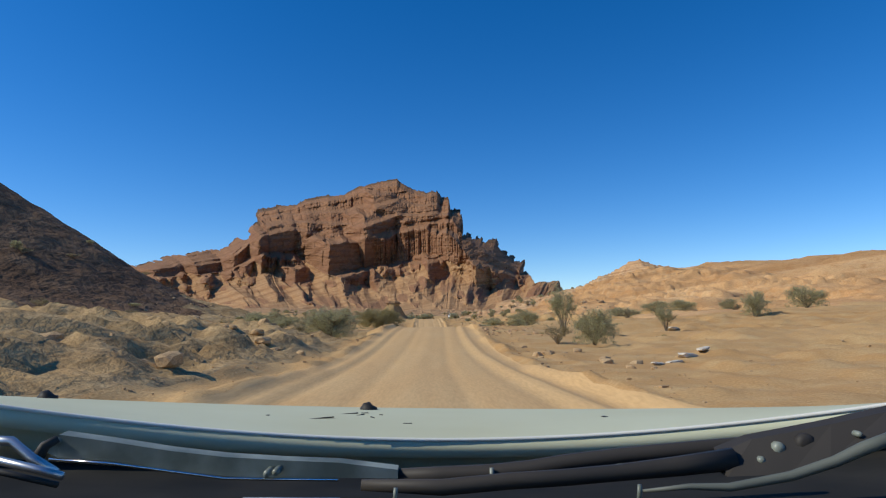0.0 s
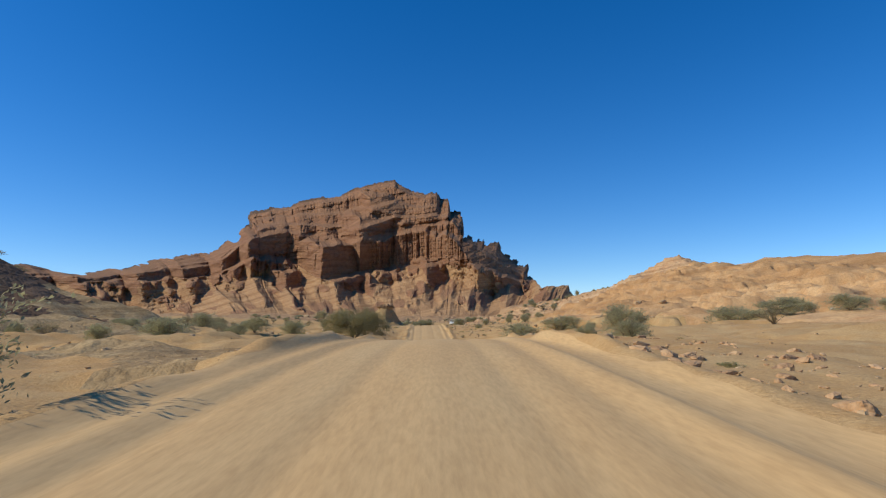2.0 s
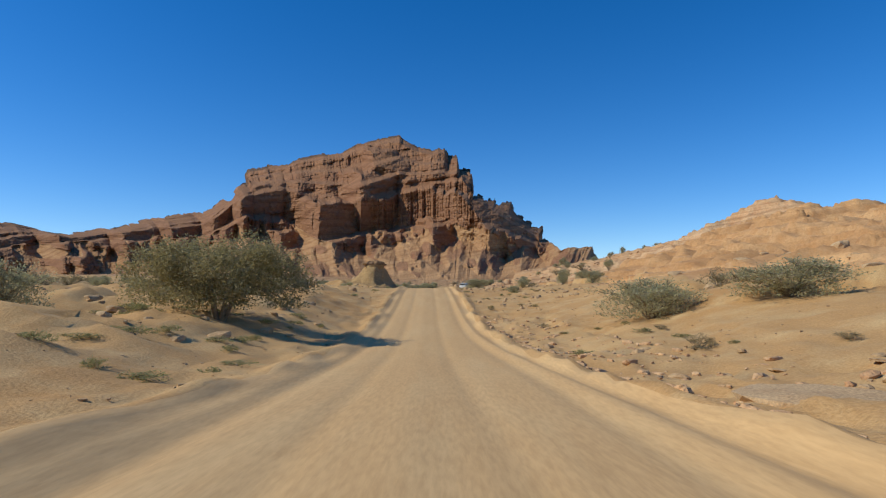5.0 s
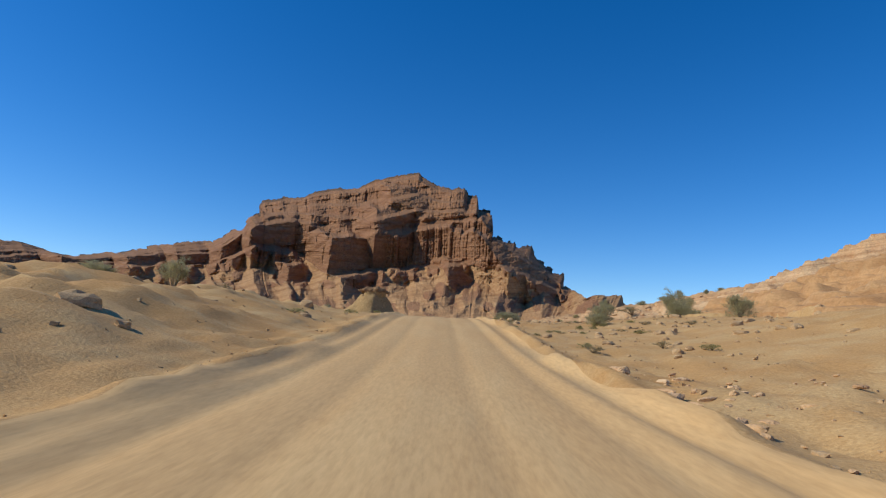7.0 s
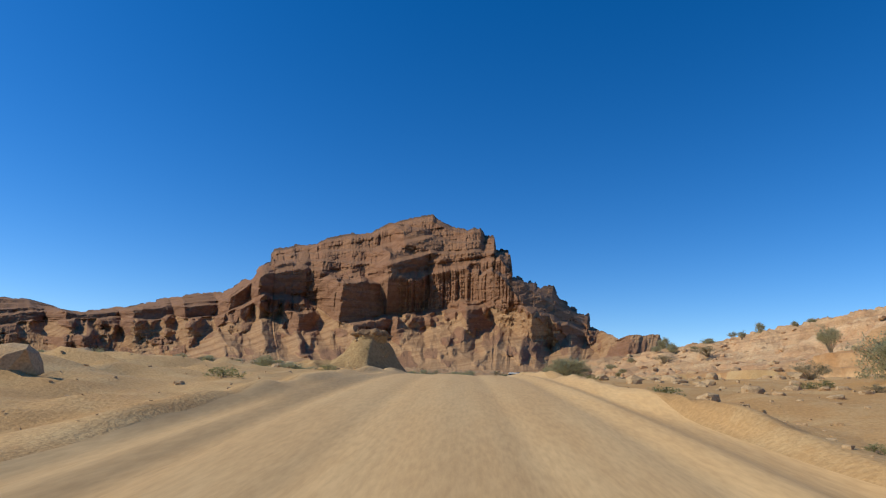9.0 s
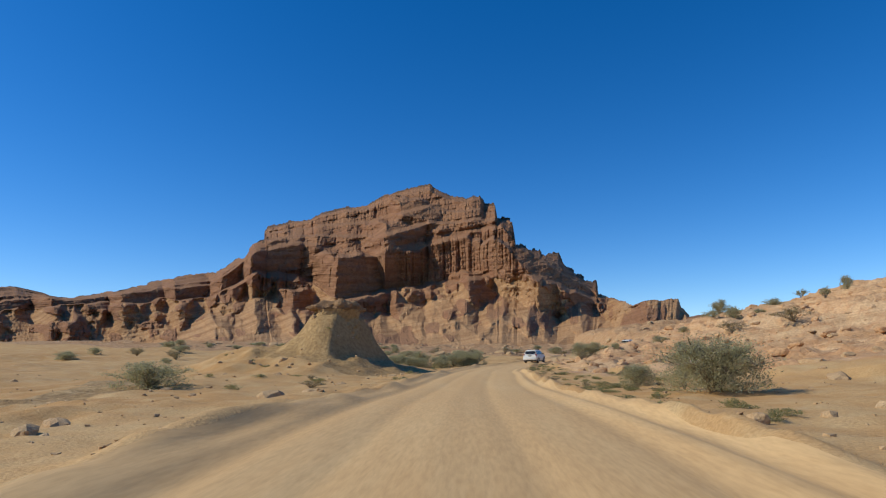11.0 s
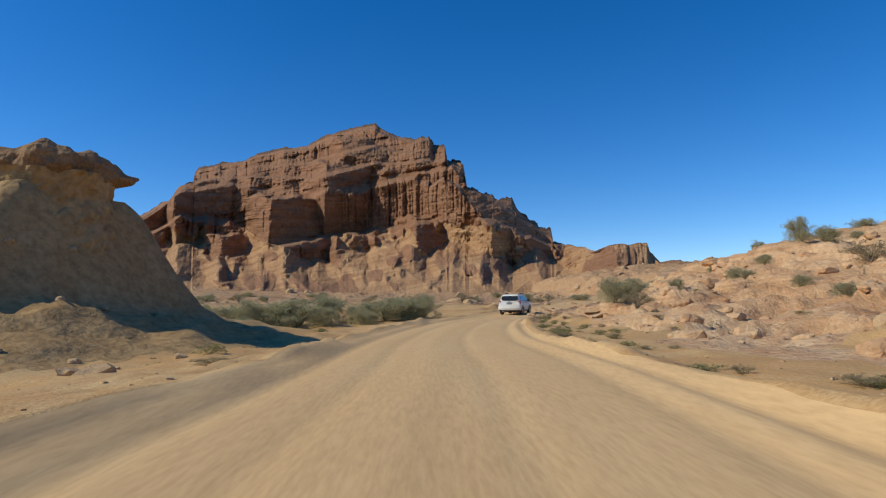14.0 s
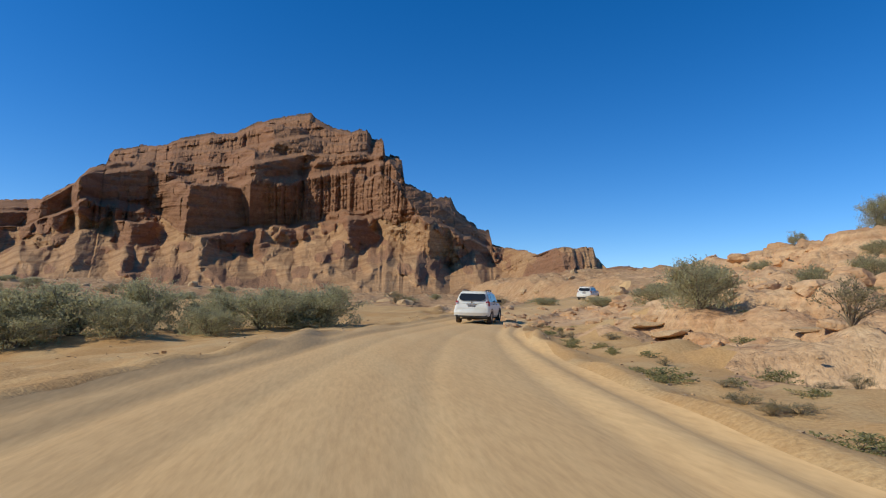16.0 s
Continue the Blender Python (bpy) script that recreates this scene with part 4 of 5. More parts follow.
def rubble(label, rows, material):
    """Far rocks too many to tell apart, as one mesh; rows of x, y, size, stretch."""
    shapes = [rock_mesh(20 + k, f, material, 2) for k, f in enumerate((0.7, 0.55, 0.85, 0.65))]
    points, quads, base = [], [], 0
    for x, y, size, stretch in rows:
        me = scatter.choice(shapes)
        m = pose(x, y, float(ground_z(x, y)) - 0.02 * size, scatter.uniform(-15, 15), scatter.uniform(-15, 15), scatter.uniform(0, 360)) @ Matrix.Diagonal((size * stretch, size, size, 1))
        points += [tuple(m @ v.co) for v in me.vertices]
        quads += [tuple(base + i for i in f.vertices) for f in me.polygons]
        base += len(me.vertices)
    return tagged(mesh_ob("rubble", points, quads, material), label, "rubble", kind="stuff")


BOULDERS = [rock_mesh(k, f, M_STONE) for k, f in ((1, 0.7), (2, 0.55), (3, 0.85))]
SLABS = [rock_mesh(k, f, M_STONE) for k, f in ((4, 0.22), (5, 0.28))]
WHITES = [rock_mesh(k, f, M_PALE) for k, f in ((6, 0.3), (7, 0.5))]


def rock(kind, x, y, size, stretch=1.0, name="rock", label="weathered red sandstone rock half sunk in sand", sink=0.12, yaw=None):
    me = scatter.choice(kind)
    ob = new(name, me)
    z = float(ground_z(x, y)) + size * (0.5 * (0.25 if kind is SLABS else 0.5) - sink)
    ob.matrix_world = pose(x, y, z, scatter.uniform(-8, 8), scatter.uniform(-8, 8), scatter.uniform(0, 360) if yaw is None else yaw) @ Matrix.Diagonal((size * stretch, size, size, 1))
    return tagged(ob, label, "rock", "loose rocks")


for _ in range(46):                      # broken slabs along the cut beside the climb
    y = scatter.uniform(64, 90)
    rock(SLABS if scatter.random() < 0.6 else BOULDERS, float(road_x(y)) + scatter.uniform(3.9, 8.2), y, scatter.uniform(0.1, 0.34), scatter.uniform(1, 1.7), sink=0.22)
for _ in range(16):
    y = scatter.uniform(14, 27)
    rock(BOULDERS, float(road_x(y)) + scatter.uniform(4.0, 6.5), y, scatter.uniform(0.1, 0.36), scatter.uniform(1, 1.5), sink=0.2)
for _ in range(40):                      # ledges of the hillside above the bend
    y, x = scatter.uniform(178, 224), scatter.uniform(9, 36)
    rock(SLABS if scatter.random() < 0.5 else BOULDERS, x, y, scatter.uniform(0.25, 0.8), scatter.uniform(1, 1.8), sink=0.3)
crust = []
for _ in range(1000):                    # crumbled crust along the edge of the track
    y = scatter.uniform(34, 106)
    crust.append((float(road_x(y)) + 3.3 + 3.6 * scatter.random() ** 1.6, y, 0.04 + 0.2 * scatter.random() ** 2.5, scatter.uniform(1, 2.2)))
rubble("crumbled red soil crust along the edge of the track", crust, M_REDSOIL)
foot_rows = []
for _ in range(150):                     # rubble at the foot of the yellow hill
    y = scatter.uniform(92, 172)
    foot_rows.append((float(road_x(y)) + scatter.uniform(12, 32), y, 0.2 + 0.9 * scatter.random() ** 2, scatter.uniform(1, 1.6)))
rubble("tan sandstone rubble at the foot of the hill", foot_rows, M_STONE)
rubble("brown stones strewn over the sandy verge below the hill", [(float(road_x(y)) + 5.5 + 12 * scatter.random() ** 1.3, y, 0.06 + 0.34 * scatter.random() ** 2.2, scatter.uniform(1, 1.7)) for y in [scatter.uniform(108, 150) for _ in range(320)]], M_STONE)
rubble("crumbled sandstone ledges on the eroded hillside", [(7 + 40 * scatter.random() ** 1.4, scatter.uniform(176, 240), 0.12 + 0.75 * scatter.random() ** 2.5, scatter.uniform(1, 1.9)) for _ in range(620)], M_REDSOIL)
rubble("broken stones over the rough bank beside the track", [(scatter.uniform(-34, -6), scatter.uniform(38, 184), 0.1 + 0.5 * scatter.random() ** 3, scatter.uniform(1, 1.6)) for _ in range(380)], M_STONE)
rubble("fallen blocks strewn below the mesa", [(scatter.uniform(-70, 85), scatter.uniform(255, 345), 0.4 + 1.9 * scatter.random() ** 3, scatter.uniform(1, 1.5)) for _ in range(260)], M_STONE)
for _ in range(40):                      # rubble bank west of the track
    y = scatter.uniform(88, 142)
    rock(BOULDERS if scatter.random() < 0.7 else SLABS, float(road_x(y)) - scatter.uniform(5, 17), y, scatter.uniform(0.15, 0.7), scatter.uniform(1, 1.6), sink=0.2)
for _ in range(24):
    y = scatter.uniform(110, 150)
    rock(BOULDERS, float(road_x(y)) + scatter.uniform(4, 12), y, scatter.uniform(0.12, 0.4))
for _ in range(24):
    y = scatter.uniform(4, 34)
    rock(BOULDERS, float(road_x(y)) - scatter.uniform(4.2, 9), y, scatter.uniform(0.15, 0.55), 1.2)
for _ in range(20):
    y = scatter.uniform(180, 186)
    rock(BOULDERS, -scatter.uniform(8, 20), y, scatter.uniform(0.1, 0.35))
rock(SLABS, 4.9, 77.0, 1.3, 1.5, "slab_rock", "flat pale sandstone slab on the road bank")
for x, y, size in ((9.7, 209.5, 0.8), (9.4, 208.4, 0.7), (9.2, 207.0, 0.6), (9.1, 205.2, 0.6), (9.0, 203.7, 0.7), (8.8, 202.0, 0.6), (8.6, 199.6, 0.6), (8.4, 198.0, 0.45), (10.4, 199.9, 0.5), (9.9, 197.6, 0.5)):
    rock(SLABS, x, y, size, 1.7, "ledge_rock", "thin sandstone ledge sticking out of the bank", sink=0.06)
for x, y, size, stretch in ((6.5, 17.9, 0.28, 2.8), (7.4, 19.0, 0.36, 2.8), (8.3, 20.1, 0.4, 2.6), (9.3, 21.2, 0.36, 2.4), (16, 41, 0.7, 1.8), (31, 76, 0.7, 2.2), (25, 102, 0.7, 1.6), (27, 102, 0.6, 1.3)):
    rock(WHITES, x, y, size, stretch, "white_rock", "bright white stone slab lying on the sand", yaw=scatter.uniform(20, 50))

# small stones strewn over the verges, too many to count
rs = np.random.RandomState(3)
count = 9000
sy = rs.uniform(-4, 232, count)
side = np.where(rs.rand(count) < 0.62, 1, -1)
sx = road_x(sy) + side * (3.3 + rs.rand(count) ** 2.2 * 22)
size = 0.02 + 0.05 * rs.rand(count) ** 3
unit = np.array([(i, j, k) for k in (-0.45, 0.45) for j in (-0.7, 0.7) for i in (-0.7, 0.7)])
tri = np.array([(0, 2, 3, 1), (4, 5, 7, 6), (0, 1, 5, 4), (1, 3, 7, 5), (3, 2, 6, 7), (2, 0, 4, 6)])
spin = rs.rand(count) * 6.3
shape = unit[None] * (0.45 + 0.75 * rs.rand(count, 8, 1)) * (0.6 + 0.8 * rs.rand(count, 1, 3)) * size[:, None, None]
px = shape[..., 0] * np.cos(spin)[:, None] - shape[..., 1] * np.sin(spin)[:, None] + sx[:, None]
py = shape[..., 0] * np.sin(spin)[:, None] + shape[..., 1] * np.cos(spin)[:, None] + sy[:, None]
pz = shape[..., 2] + ground_z(sx, sy)[:, None] - 0.05 * size[:, None]
stones = mesh_ob("stones", np.stack([px, py, pz], -1).reshape(-1, 3).tolist(), (tri[None] + 8 * np.arange(count)[:, None, None]).reshape(-1, 4).tolist(), M_STONE)
tagged(stones, "small loose sandstone pieces strewn beside the track", "stones", kind="stuff")


# ---------------------------------------------------------------- hoodoo beside the track
def hoodoo():
    top = thing("hoodoo", pose(-12.2, 187.2, 0.4), "tan mushroom rock with an overhanging cap on a cone of earth", "rock formation")
    neck, cap = bmesh.new(), bmesh.new()
    rings = []
    for z in np.arange(2.6, 6.95, 0.15):
        r = float(np.interp(z, [2.6, 3.6, 4.4, 5.0, 5.6, 6.1, 6.5, 6.9], [1.85, 1.85, 1.82, 1.78, 1.68, 1.62, 1.7, 1.8]))
        ring = []
        for k in range(72):
            a = 2 * math.pi * k / 72
            q = r * (1 + 0.13 * noise.noise(Vector((math.cos(a) * 1.6, math.sin(a) * 1.6, z * 0.9))) + 0.09 * noise.noise(Vector((math.cos(a) * 4, math.sin(a) * 4, z * 2.6))) + 0.05 * noise.noise(Vector((math.cos(a) * 11, math.sin(a) * 11, z * 8))))
            ring.append((q * 1.1 * math.cos(a), q * 0.9 * math.sin(a), z))
        rings.append(ring)
    loft(neck, rings)
    rings = []
    for s in [k / 30 for k in range(31)]:
        z = 6.55 + 0.98 * s
        r = float(np.interp(s, [0, 0.1, 0.25, 0.45, 0.65, 0.8, 0.92, 1.0], [0.76, 0.92, 1.0, 1.03, 1.02, 0.98, 0.90, 0.3]))
        ring = []
        for k in range(96):
            a = 2 * math.pi * k / 96
            left = math.exp(-((((a - 3.55) + math.pi) % (2 * math.pi) - math.pi) / 0.42) ** 2)
            right = math.exp(-((((a - 0.45) + math.pi) % (2 * math.pi) - math.pi) / 0.40) ** 2)
            u = Vector((math.cos(a), math.sin(a), 0))
            q = r * (1 + (0.62 * left + 0.26 * right) * smooth(0.05, 0.3, s) * (1 - smooth(0.5, 0.8, s)) + 0.22 * noise.noise(u * 1.8 + Vector((0, 0, 3.1))) + 0.16 * noise.noise(u * 4 + Vector((0, 0, z * 1.6))) + 0.07 * noise.noise(u * 10 + Vector((0, 0, z * 5))))
            p = Vector((1.66 * q * u.x + 0.15, 1.45 * q * u.y, z))
            p.z += smooth(0.3, 1.0, s) * (0.28 * noise.noise(Vector((p.x * 0.9 + 4, p.y * 0.9, 9))) + 0.14 * noise.noise(p * 2.6)) - 0.22 * right * s
            ring.append(tuple(float(c) for c in p))
        rings.append(ring)
    loft(cap, rings)
    part("neck", neck, M_CONE, top)
    part("cap", cap, M_CAP, top, "overhanging tan caprock")


hoodoo()

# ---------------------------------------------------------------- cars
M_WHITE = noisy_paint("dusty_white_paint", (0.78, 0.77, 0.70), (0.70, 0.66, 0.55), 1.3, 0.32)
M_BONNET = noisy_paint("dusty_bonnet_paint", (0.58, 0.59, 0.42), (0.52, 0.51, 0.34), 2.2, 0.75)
M_BONNET.node_tree.nodes["Principled BSDF"].inputs["Specular IOR Level"].default_value = 0.25
M_PLASTIC = noisy_paint("black_plastic", (0.025, 0.024, 0.023), (0.06, 0.05, 0.04), 4.0, 0.6)
M_PLASTIC.node_tree.nodes["Principled BSDF"].inputs["Specular IOR Level"].default_value = 0.25
M_COWL = noisy_paint("dull_black_plastic", (0.012, 0.012, 0.011), (0.03, 0.027, 0.022), 9.0, 0.85)
M_COWL.node_tree.nodes["Principled BSDF"].inputs["Specular IOR Level"].default_value = 0.15
M_BLADE = noisy_paint("worn_grey_metal", (0.12, 0.135, 0.105), (0.30, 0.325, 0.27), 22.0, 0.42)
M_GREY = noisy_paint("shaded_grey_paint", (0.09, 0.098, 0.08), (0.13, 0.14, 0.115), 9.0, 0.6)
M_GLASS = mat("tinted_glass", 0.08, 0.0, (0.02, 0.022, 0.022))
M_RUBBER = noisy_paint("dusty_rubber", (0.03, 0.028, 0.026), (0.13, 0.09, 0.055), 5.0, 0.9)
M_ALLOY = mat("alloy", 0.35, 0.9, (0.55, 0.55, 0.55))
M_LAMP = mat("red_lens", 0.15, 0.0, (0.35, 0.02, 0.02))
M_LENS = mat("clear_lens", 0.1, 0.0, (0.6, 0.6, 0.6))
M_PLATE = mat("plate_grey", 0.5, 0.0, (0.30, 0.30, 0.30))
M_BAR = mat("plate_bar", 0.5, 0.0, (0.03, 0.03, 0.03))
M_CHROME = mat("chrome", 0.15, 1.0, (0.7, 0.7, 0.7))


def ring_profile(half_width, low, high, lip, corner=0.10):
    """A closed outline across the car at one place: sides bulging, corners rounded."""
    pts = []
    for sx in (1, -1):
        side = [(half_width - 0.06, low), (half_width, low + corner), (half_width + lip, (low + high) / 2), (half_width - 0.02, high - corner), (half_width - corner, high)]
        pts += [(sx * a, b) for a, b in (side if sx == 1 else side[::-1])]
    return pts


def wheel(parent, x, y, r=0.34, w=0.22):
    hub = part("wheel", bmesh.new(), M_PLASTIC, parent)
    bm = bmesh.new()
    outline = [(r * 0.62, -w / 2), (r * 0.93, -w / 2), (r, -w / 2 + 0.04), (r, w / 2 - 0.04), (r * 0.93, w / 2), (r * 0.62, w / 2)]
    rings = [[(b, a * math.cos(t), a * math.sin(t)) for a, b in outline] for t in (2 * math.pi * k / 36 for k in range(37))]
    loft(bm, rings, caps=False)
    part("tyre", bm, M_RUBBER, hub)
    bm = bmesh.new()
    for sgn in (-1, 1):
        tube(bm, [(sgn * w * 0.30, 0, 0), (sgn * w * 0.36, 0, 0)], [r * 0.64, r * 0.60], 24)
        for k in range(5):
            a = 2 * math.pi * k / 5
            slab(bm, (0.03, 0.07, r * 0.55), (sgn * w * 0.38, -math.sin(a) * r * 0.3, math.cos(a) * r * 0.3), 0.008, Matrix.Rotation(a, 4, "X"))
    part("rim", bm, M_ALLOY, hub)
    hub.location = (x, y, r)
    return hub


def suv(m, label):
    car = thing("suv", m, label, "car")
    bm = bmesh.new()
    rings = []
    for y, hw, low, high, lip in ((-2.14, 0.80, 0.46, 0.80, 0.02), (-2.10, 0.86, 0.42, 0.95, 0.02), (-1.98, 0.885, 0.38, 1.04, 0.02), (-1.4, 0.885, 0.30, 1.06, 0.03), (-0.4, 0.87, 0.28, 1.03, 0.03), (0.9, 0.87, 0.28, 1.02, 0.03), (1.25, 0.875, 0.30, 1.02, 0.03), (1.95, 0.86, 0.34, 0.94, 0.02), (2.10, 0.78, 0.40, 0.82, 0.01)):
        rings.append([(x, y, z) for x, z in ring_profile(hw, low, high, lip)])
    loft(bm, rings)
    bmesh.ops.bevel(bm, geom=bm.edges[:], offset=0.012, segments=1, affect="EDGES")
    part("body", bm, M_WHITE, car)
    # greenhouse: pillars and roof
    bm = bmesh.new()
    rings = []
    for z, back, front, hw in ((1.00, -2.04, 1.05, 0.84), (1.20, -1.98, 0.78, 0.80), (1.42, -1.84, 0.48, 0.73), (1.56, -1.72, 0.26, 0.68), (1.61, -1.58, 0.10, 0.60), (1.625, -1.3, -0.1, 0.45)):
        ring = []
        for x, y in ((-1, 0), (-0.93, 0), (-0.4, -1), (0.4, -1), (0.93, 0), (1, 0)):
            ring.append((x * hw, back + (0.12 if abs(x) == 1 else 0.0) - (0.03 if y else 0), z))
        for x in (1, 0.93, 0.4, -0.4, -0.93, -1):
            ring.append((x * hw, front - (0.15 if abs(x) == 1 else 0) + (0.05 if abs(x) < 0.5 else 0), z))
        rings.append(ring)
    loft(bm, rings)
    bmesh.ops.bevel(bm, geom=bm.edges[:], offset=0.015, segments=2, affect="EDGES")
    part("cabin", bm, M_WHITE, car)
    # rear window with its rounded foot
    bm = bmesh.new()
    outline = [(-0.60, 1.50), (0.60, 1.50), (0.68, 1.30), (0.62, 1.185), (0.45, 1.135), (-0.45, 1.135), (-0.62, 1.185), (-0.68, 1.30)]

    def tail_y(z):
        return float(np.interp(z, [1.00, 1.20, 1.42, 1.56], [-2.04, -1.98, -1.84, -1.72])) - 0.062

    loft(bm, [[(x, tail_y(z) + 0.03, z) for x, z in outline], [(x, tail_y(z) - 0.008, z) for x, z in outline]])
    part("rear_window", bm, M_GLASS, car)
    bm = bmesh.new()
    plate(bm, [(-0.72, 0.98, 1.10), (0.72, 0.98, 1.10), (0.60, 0.33, 1.54), (-0.60, 0.33, 1.54)], 0.03)
    part("windscreen", bm, M_GLASS, car)
    for sx in (-1, 1):
        for y0, y1, t0, t1 in ((-1.75, -1.15, -1.60, -1.12), (-1.08, -0.12, -1.05, -0.12), (-0.05, 0.80, -0.05, 0.30)):
            bm = bmesh.new()
            corners = [(sx * 0.828, y0, 1.08), (sx * 0.828, y1, 1.08), (sx * 0.715, t1, 1.48), (sx * 0.715, t0, 1.48)]
            plate(bm, corners if sx > 0 else corners[::-1], 0.012)
            part("side_window", bm, M_GLASS, car)
        # tail lamp that wraps round the corner
        bm = bmesh.new()
        loft(bm, [[(sx * 0.70, -2.10, 0.86), (sx * 0.85, -2.06, 0.86), (sx * 0.905, -1.90, 0.88), (sx * 0.70, -1.95, 0.88)], [(sx * 0.71, -2.075, 1.13), (sx * 0.83, -2.03, 1.13), (sx * 0.87, -1.88, 1.13), (sx * 0.70, -1.93, 1.13)]])
        bmesh.ops.bevel(bm, geom=bm.edges[:], offset=0.012, segments=2, affect="EDGES")
        lamp = part("tail_lamp", bm, M_LAMP, car, "red wrap-round tail lamp")
        bm = bmesh.new()
        slab(bm, (0.10, 0.03, 0.09), (sx * 0.775, -2.085, 0.995), 0.01)
        part("reversing_lens", bm, M_LENS, lamp)
        # roof rail
        bm = bmesh.new()
        tube(bm, [(sx * 0.60, -1.50, 1.60), (sx * 0.605, -1.45, 1.67), (sx * 0.61, -0.7, 1.69), (sx * 0.605, 0.0, 1.67), (sx * 0.60, 0.06, 1.60)], [0.022] * 5, 8)
        for y in (-1.4, -0.7, -0.05):
            slab(bm, (0.04, 0.10, 0.09), (sx * 0.605, y, 1.64), 0.01)
        part("roof_rail", bm, M_PLASTIC, car)
        # door mirror
        bm = bmesh.new()
        slab(bm, (0.20, 0.11, 0.15), (sx * 0.99, 0.52, 1.12), 0.035)
        slab(bm, (0.12, 0.05, 0.05), (sx * 0.87, 0.54, 1.07), 0.015)
        part("door_mirror", bm, M_PLASTIC, car)
        for y in (-0.85, 0.15):
            bm = bmesh.new()
            slab(bm, (0.03, 0.18, 0.03), (sx * 0.905, y, 0.95), 0.01)
            part("door_handle", bm, M_PLASTIC, car)
        # wheel arches and wheels
        for y in (-1.33, 1.34):
            bm = bmesh.new()
            arc = [math.pi * k / 18 for k in range(19)]
            outer = [(sx * 0.915, y + 0.44 * math.cos(a), 0.34 + 0.42 * math.sin(a)) for a in arc]
            inner = [(sx * 0.915, y + 0.37 * math.cos(a), 0.34 + 0.36 * math.sin(a)) for a in arc]
            loft(bm, [[o, i, (i[0] - sx * 0.2, i[1], i[2]), (o[0] - sx * 0.2, o[1], o[2])] for o, i in zip(outer, inner)])
            part("wheel_arch", bm, M_PLASTIC, car)
            wheel(car, sx * 0.80, y)
        bm = bmesh.new()
        loft(bm, [[(sx * 0.60, 2.06, 0.72), (sx * 0.80, 1.93, 0.72), (sx * 0.80, 1.93, 0.88), (sx * 0.60, 2.06, 0.86)], [(sx * 0.60, 2.11, 0.73), (sx * 0.83, 1.97, 0.73), (sx * 0.83, 1.97, 0.87), (sx * 0.60, 2.11, 0.85)]])
        part("headlamp", bm, M_LENS, car)
    # bumper, lower skirt, plate, handle, badge, wiper, exhaust, sill plates
    bm = bmesh.new()
    loft(bm, [[(x, -2.06 - 0.13 * (1 - (x / 0.92) ** 4), 0.40), (x, -2.09 - 0.14 * (1 - (x / 0.92) ** 4), 0.55), (x, -2.06 - 0.13 * (1 - (x / 0.92) ** 4), 0.70), (x, -1.95, 0.70), (x, -1.95, 0.40)] for x in (-0.91, -0.8, -0.6, -0.3, 0, 0.3, 0.6, 0.8, 0.91)])
    part("rear_bumper", bm, M_WHITE, car)
    bm = bmesh.new()
    slab(bm, (1.62, 0.14, 0.15), (0, -2.08, 0.36), 0.03)
    slab(bm, (0.62, 0.03, 0.10), (0, -2.16, 0.36), 0.01)
    part("lower_skirt", bm, M_PLASTIC, car, "black plastic lower skirt")
    bm = bmesh.new()
    slab(bm, (0.66, 0.02, 0.17), (0, -2.105, 0.875), 0.02)
    part("plate_recess", bm, M_WHITE, car)
    bm = bmesh.new()
    slab(bm, (0.42, 0.012, 0.12), (0, -2.122, 0.87), 0.004)
    number = part("number_plate", bm, M_PLATE, car)
    for k, x in enumerate((-0.13, -0.04, 0.06, 0.14)):
        bm = bmesh.new()
        slab(bm, (0.06, 0.004, 0.07), (x, -2.131, 0.87), 0)
        part("bar", bm, M_BAR, number)
    bm = bmesh.new()
    slab(bm, (0.52, 0.03, 0.035), (0, -2.12, 0.965), 0.01)
    part("tailgate_trim", bm, M_CHROME, car)
    bm = bmesh.new()
    tube(bm, [(0, -2.10, 1.06), (0, -2.125, 1.06)], [0.05, 0.04], 6)
    part("badge", bm, M_CHROME, car)
    bm = bmesh.new()
    tube(bm, [(0.0, -2.07, 1.14), (0.2, -2.06, 1.17), (0.42, -2.05, 1.19)], [0.014, 0.012, 0.008], 6)
    part("rear_wiper", bm, M_PLASTIC, car)
    bm = bmesh.new()
    tube(bm, [(-0.52, -1.9, 0.30), (-0.52, -2.20, 0.29)], [0.04, 0.04], 12)
    part("exhaust", bm, M_CHROME, car)
    bm = bmesh.new()
    slab(bm, (1.15, 0.10, 0.05), (0, -1.66, 1.60), 0.02)
    part("roof_spoiler", bm, M_WHITE, car)
    bm = bmesh.new()
    slab(bm, (1.5, 3.4, 0.18), (0, 0, 0.30), 0.04)
    part("underbody", bm, M_PLASTIC, car)
    bm = bmesh.new()
    slab(bm, (1.15, 0.06, 0.16), (0, 2.09, 0.72), 0.02)
    slab(bm, (1.5, 0.10, 0.22), (0, 2.05, 0.44), 0.04)
    part("grille", bm, M_PLASTIC, car)
    return car


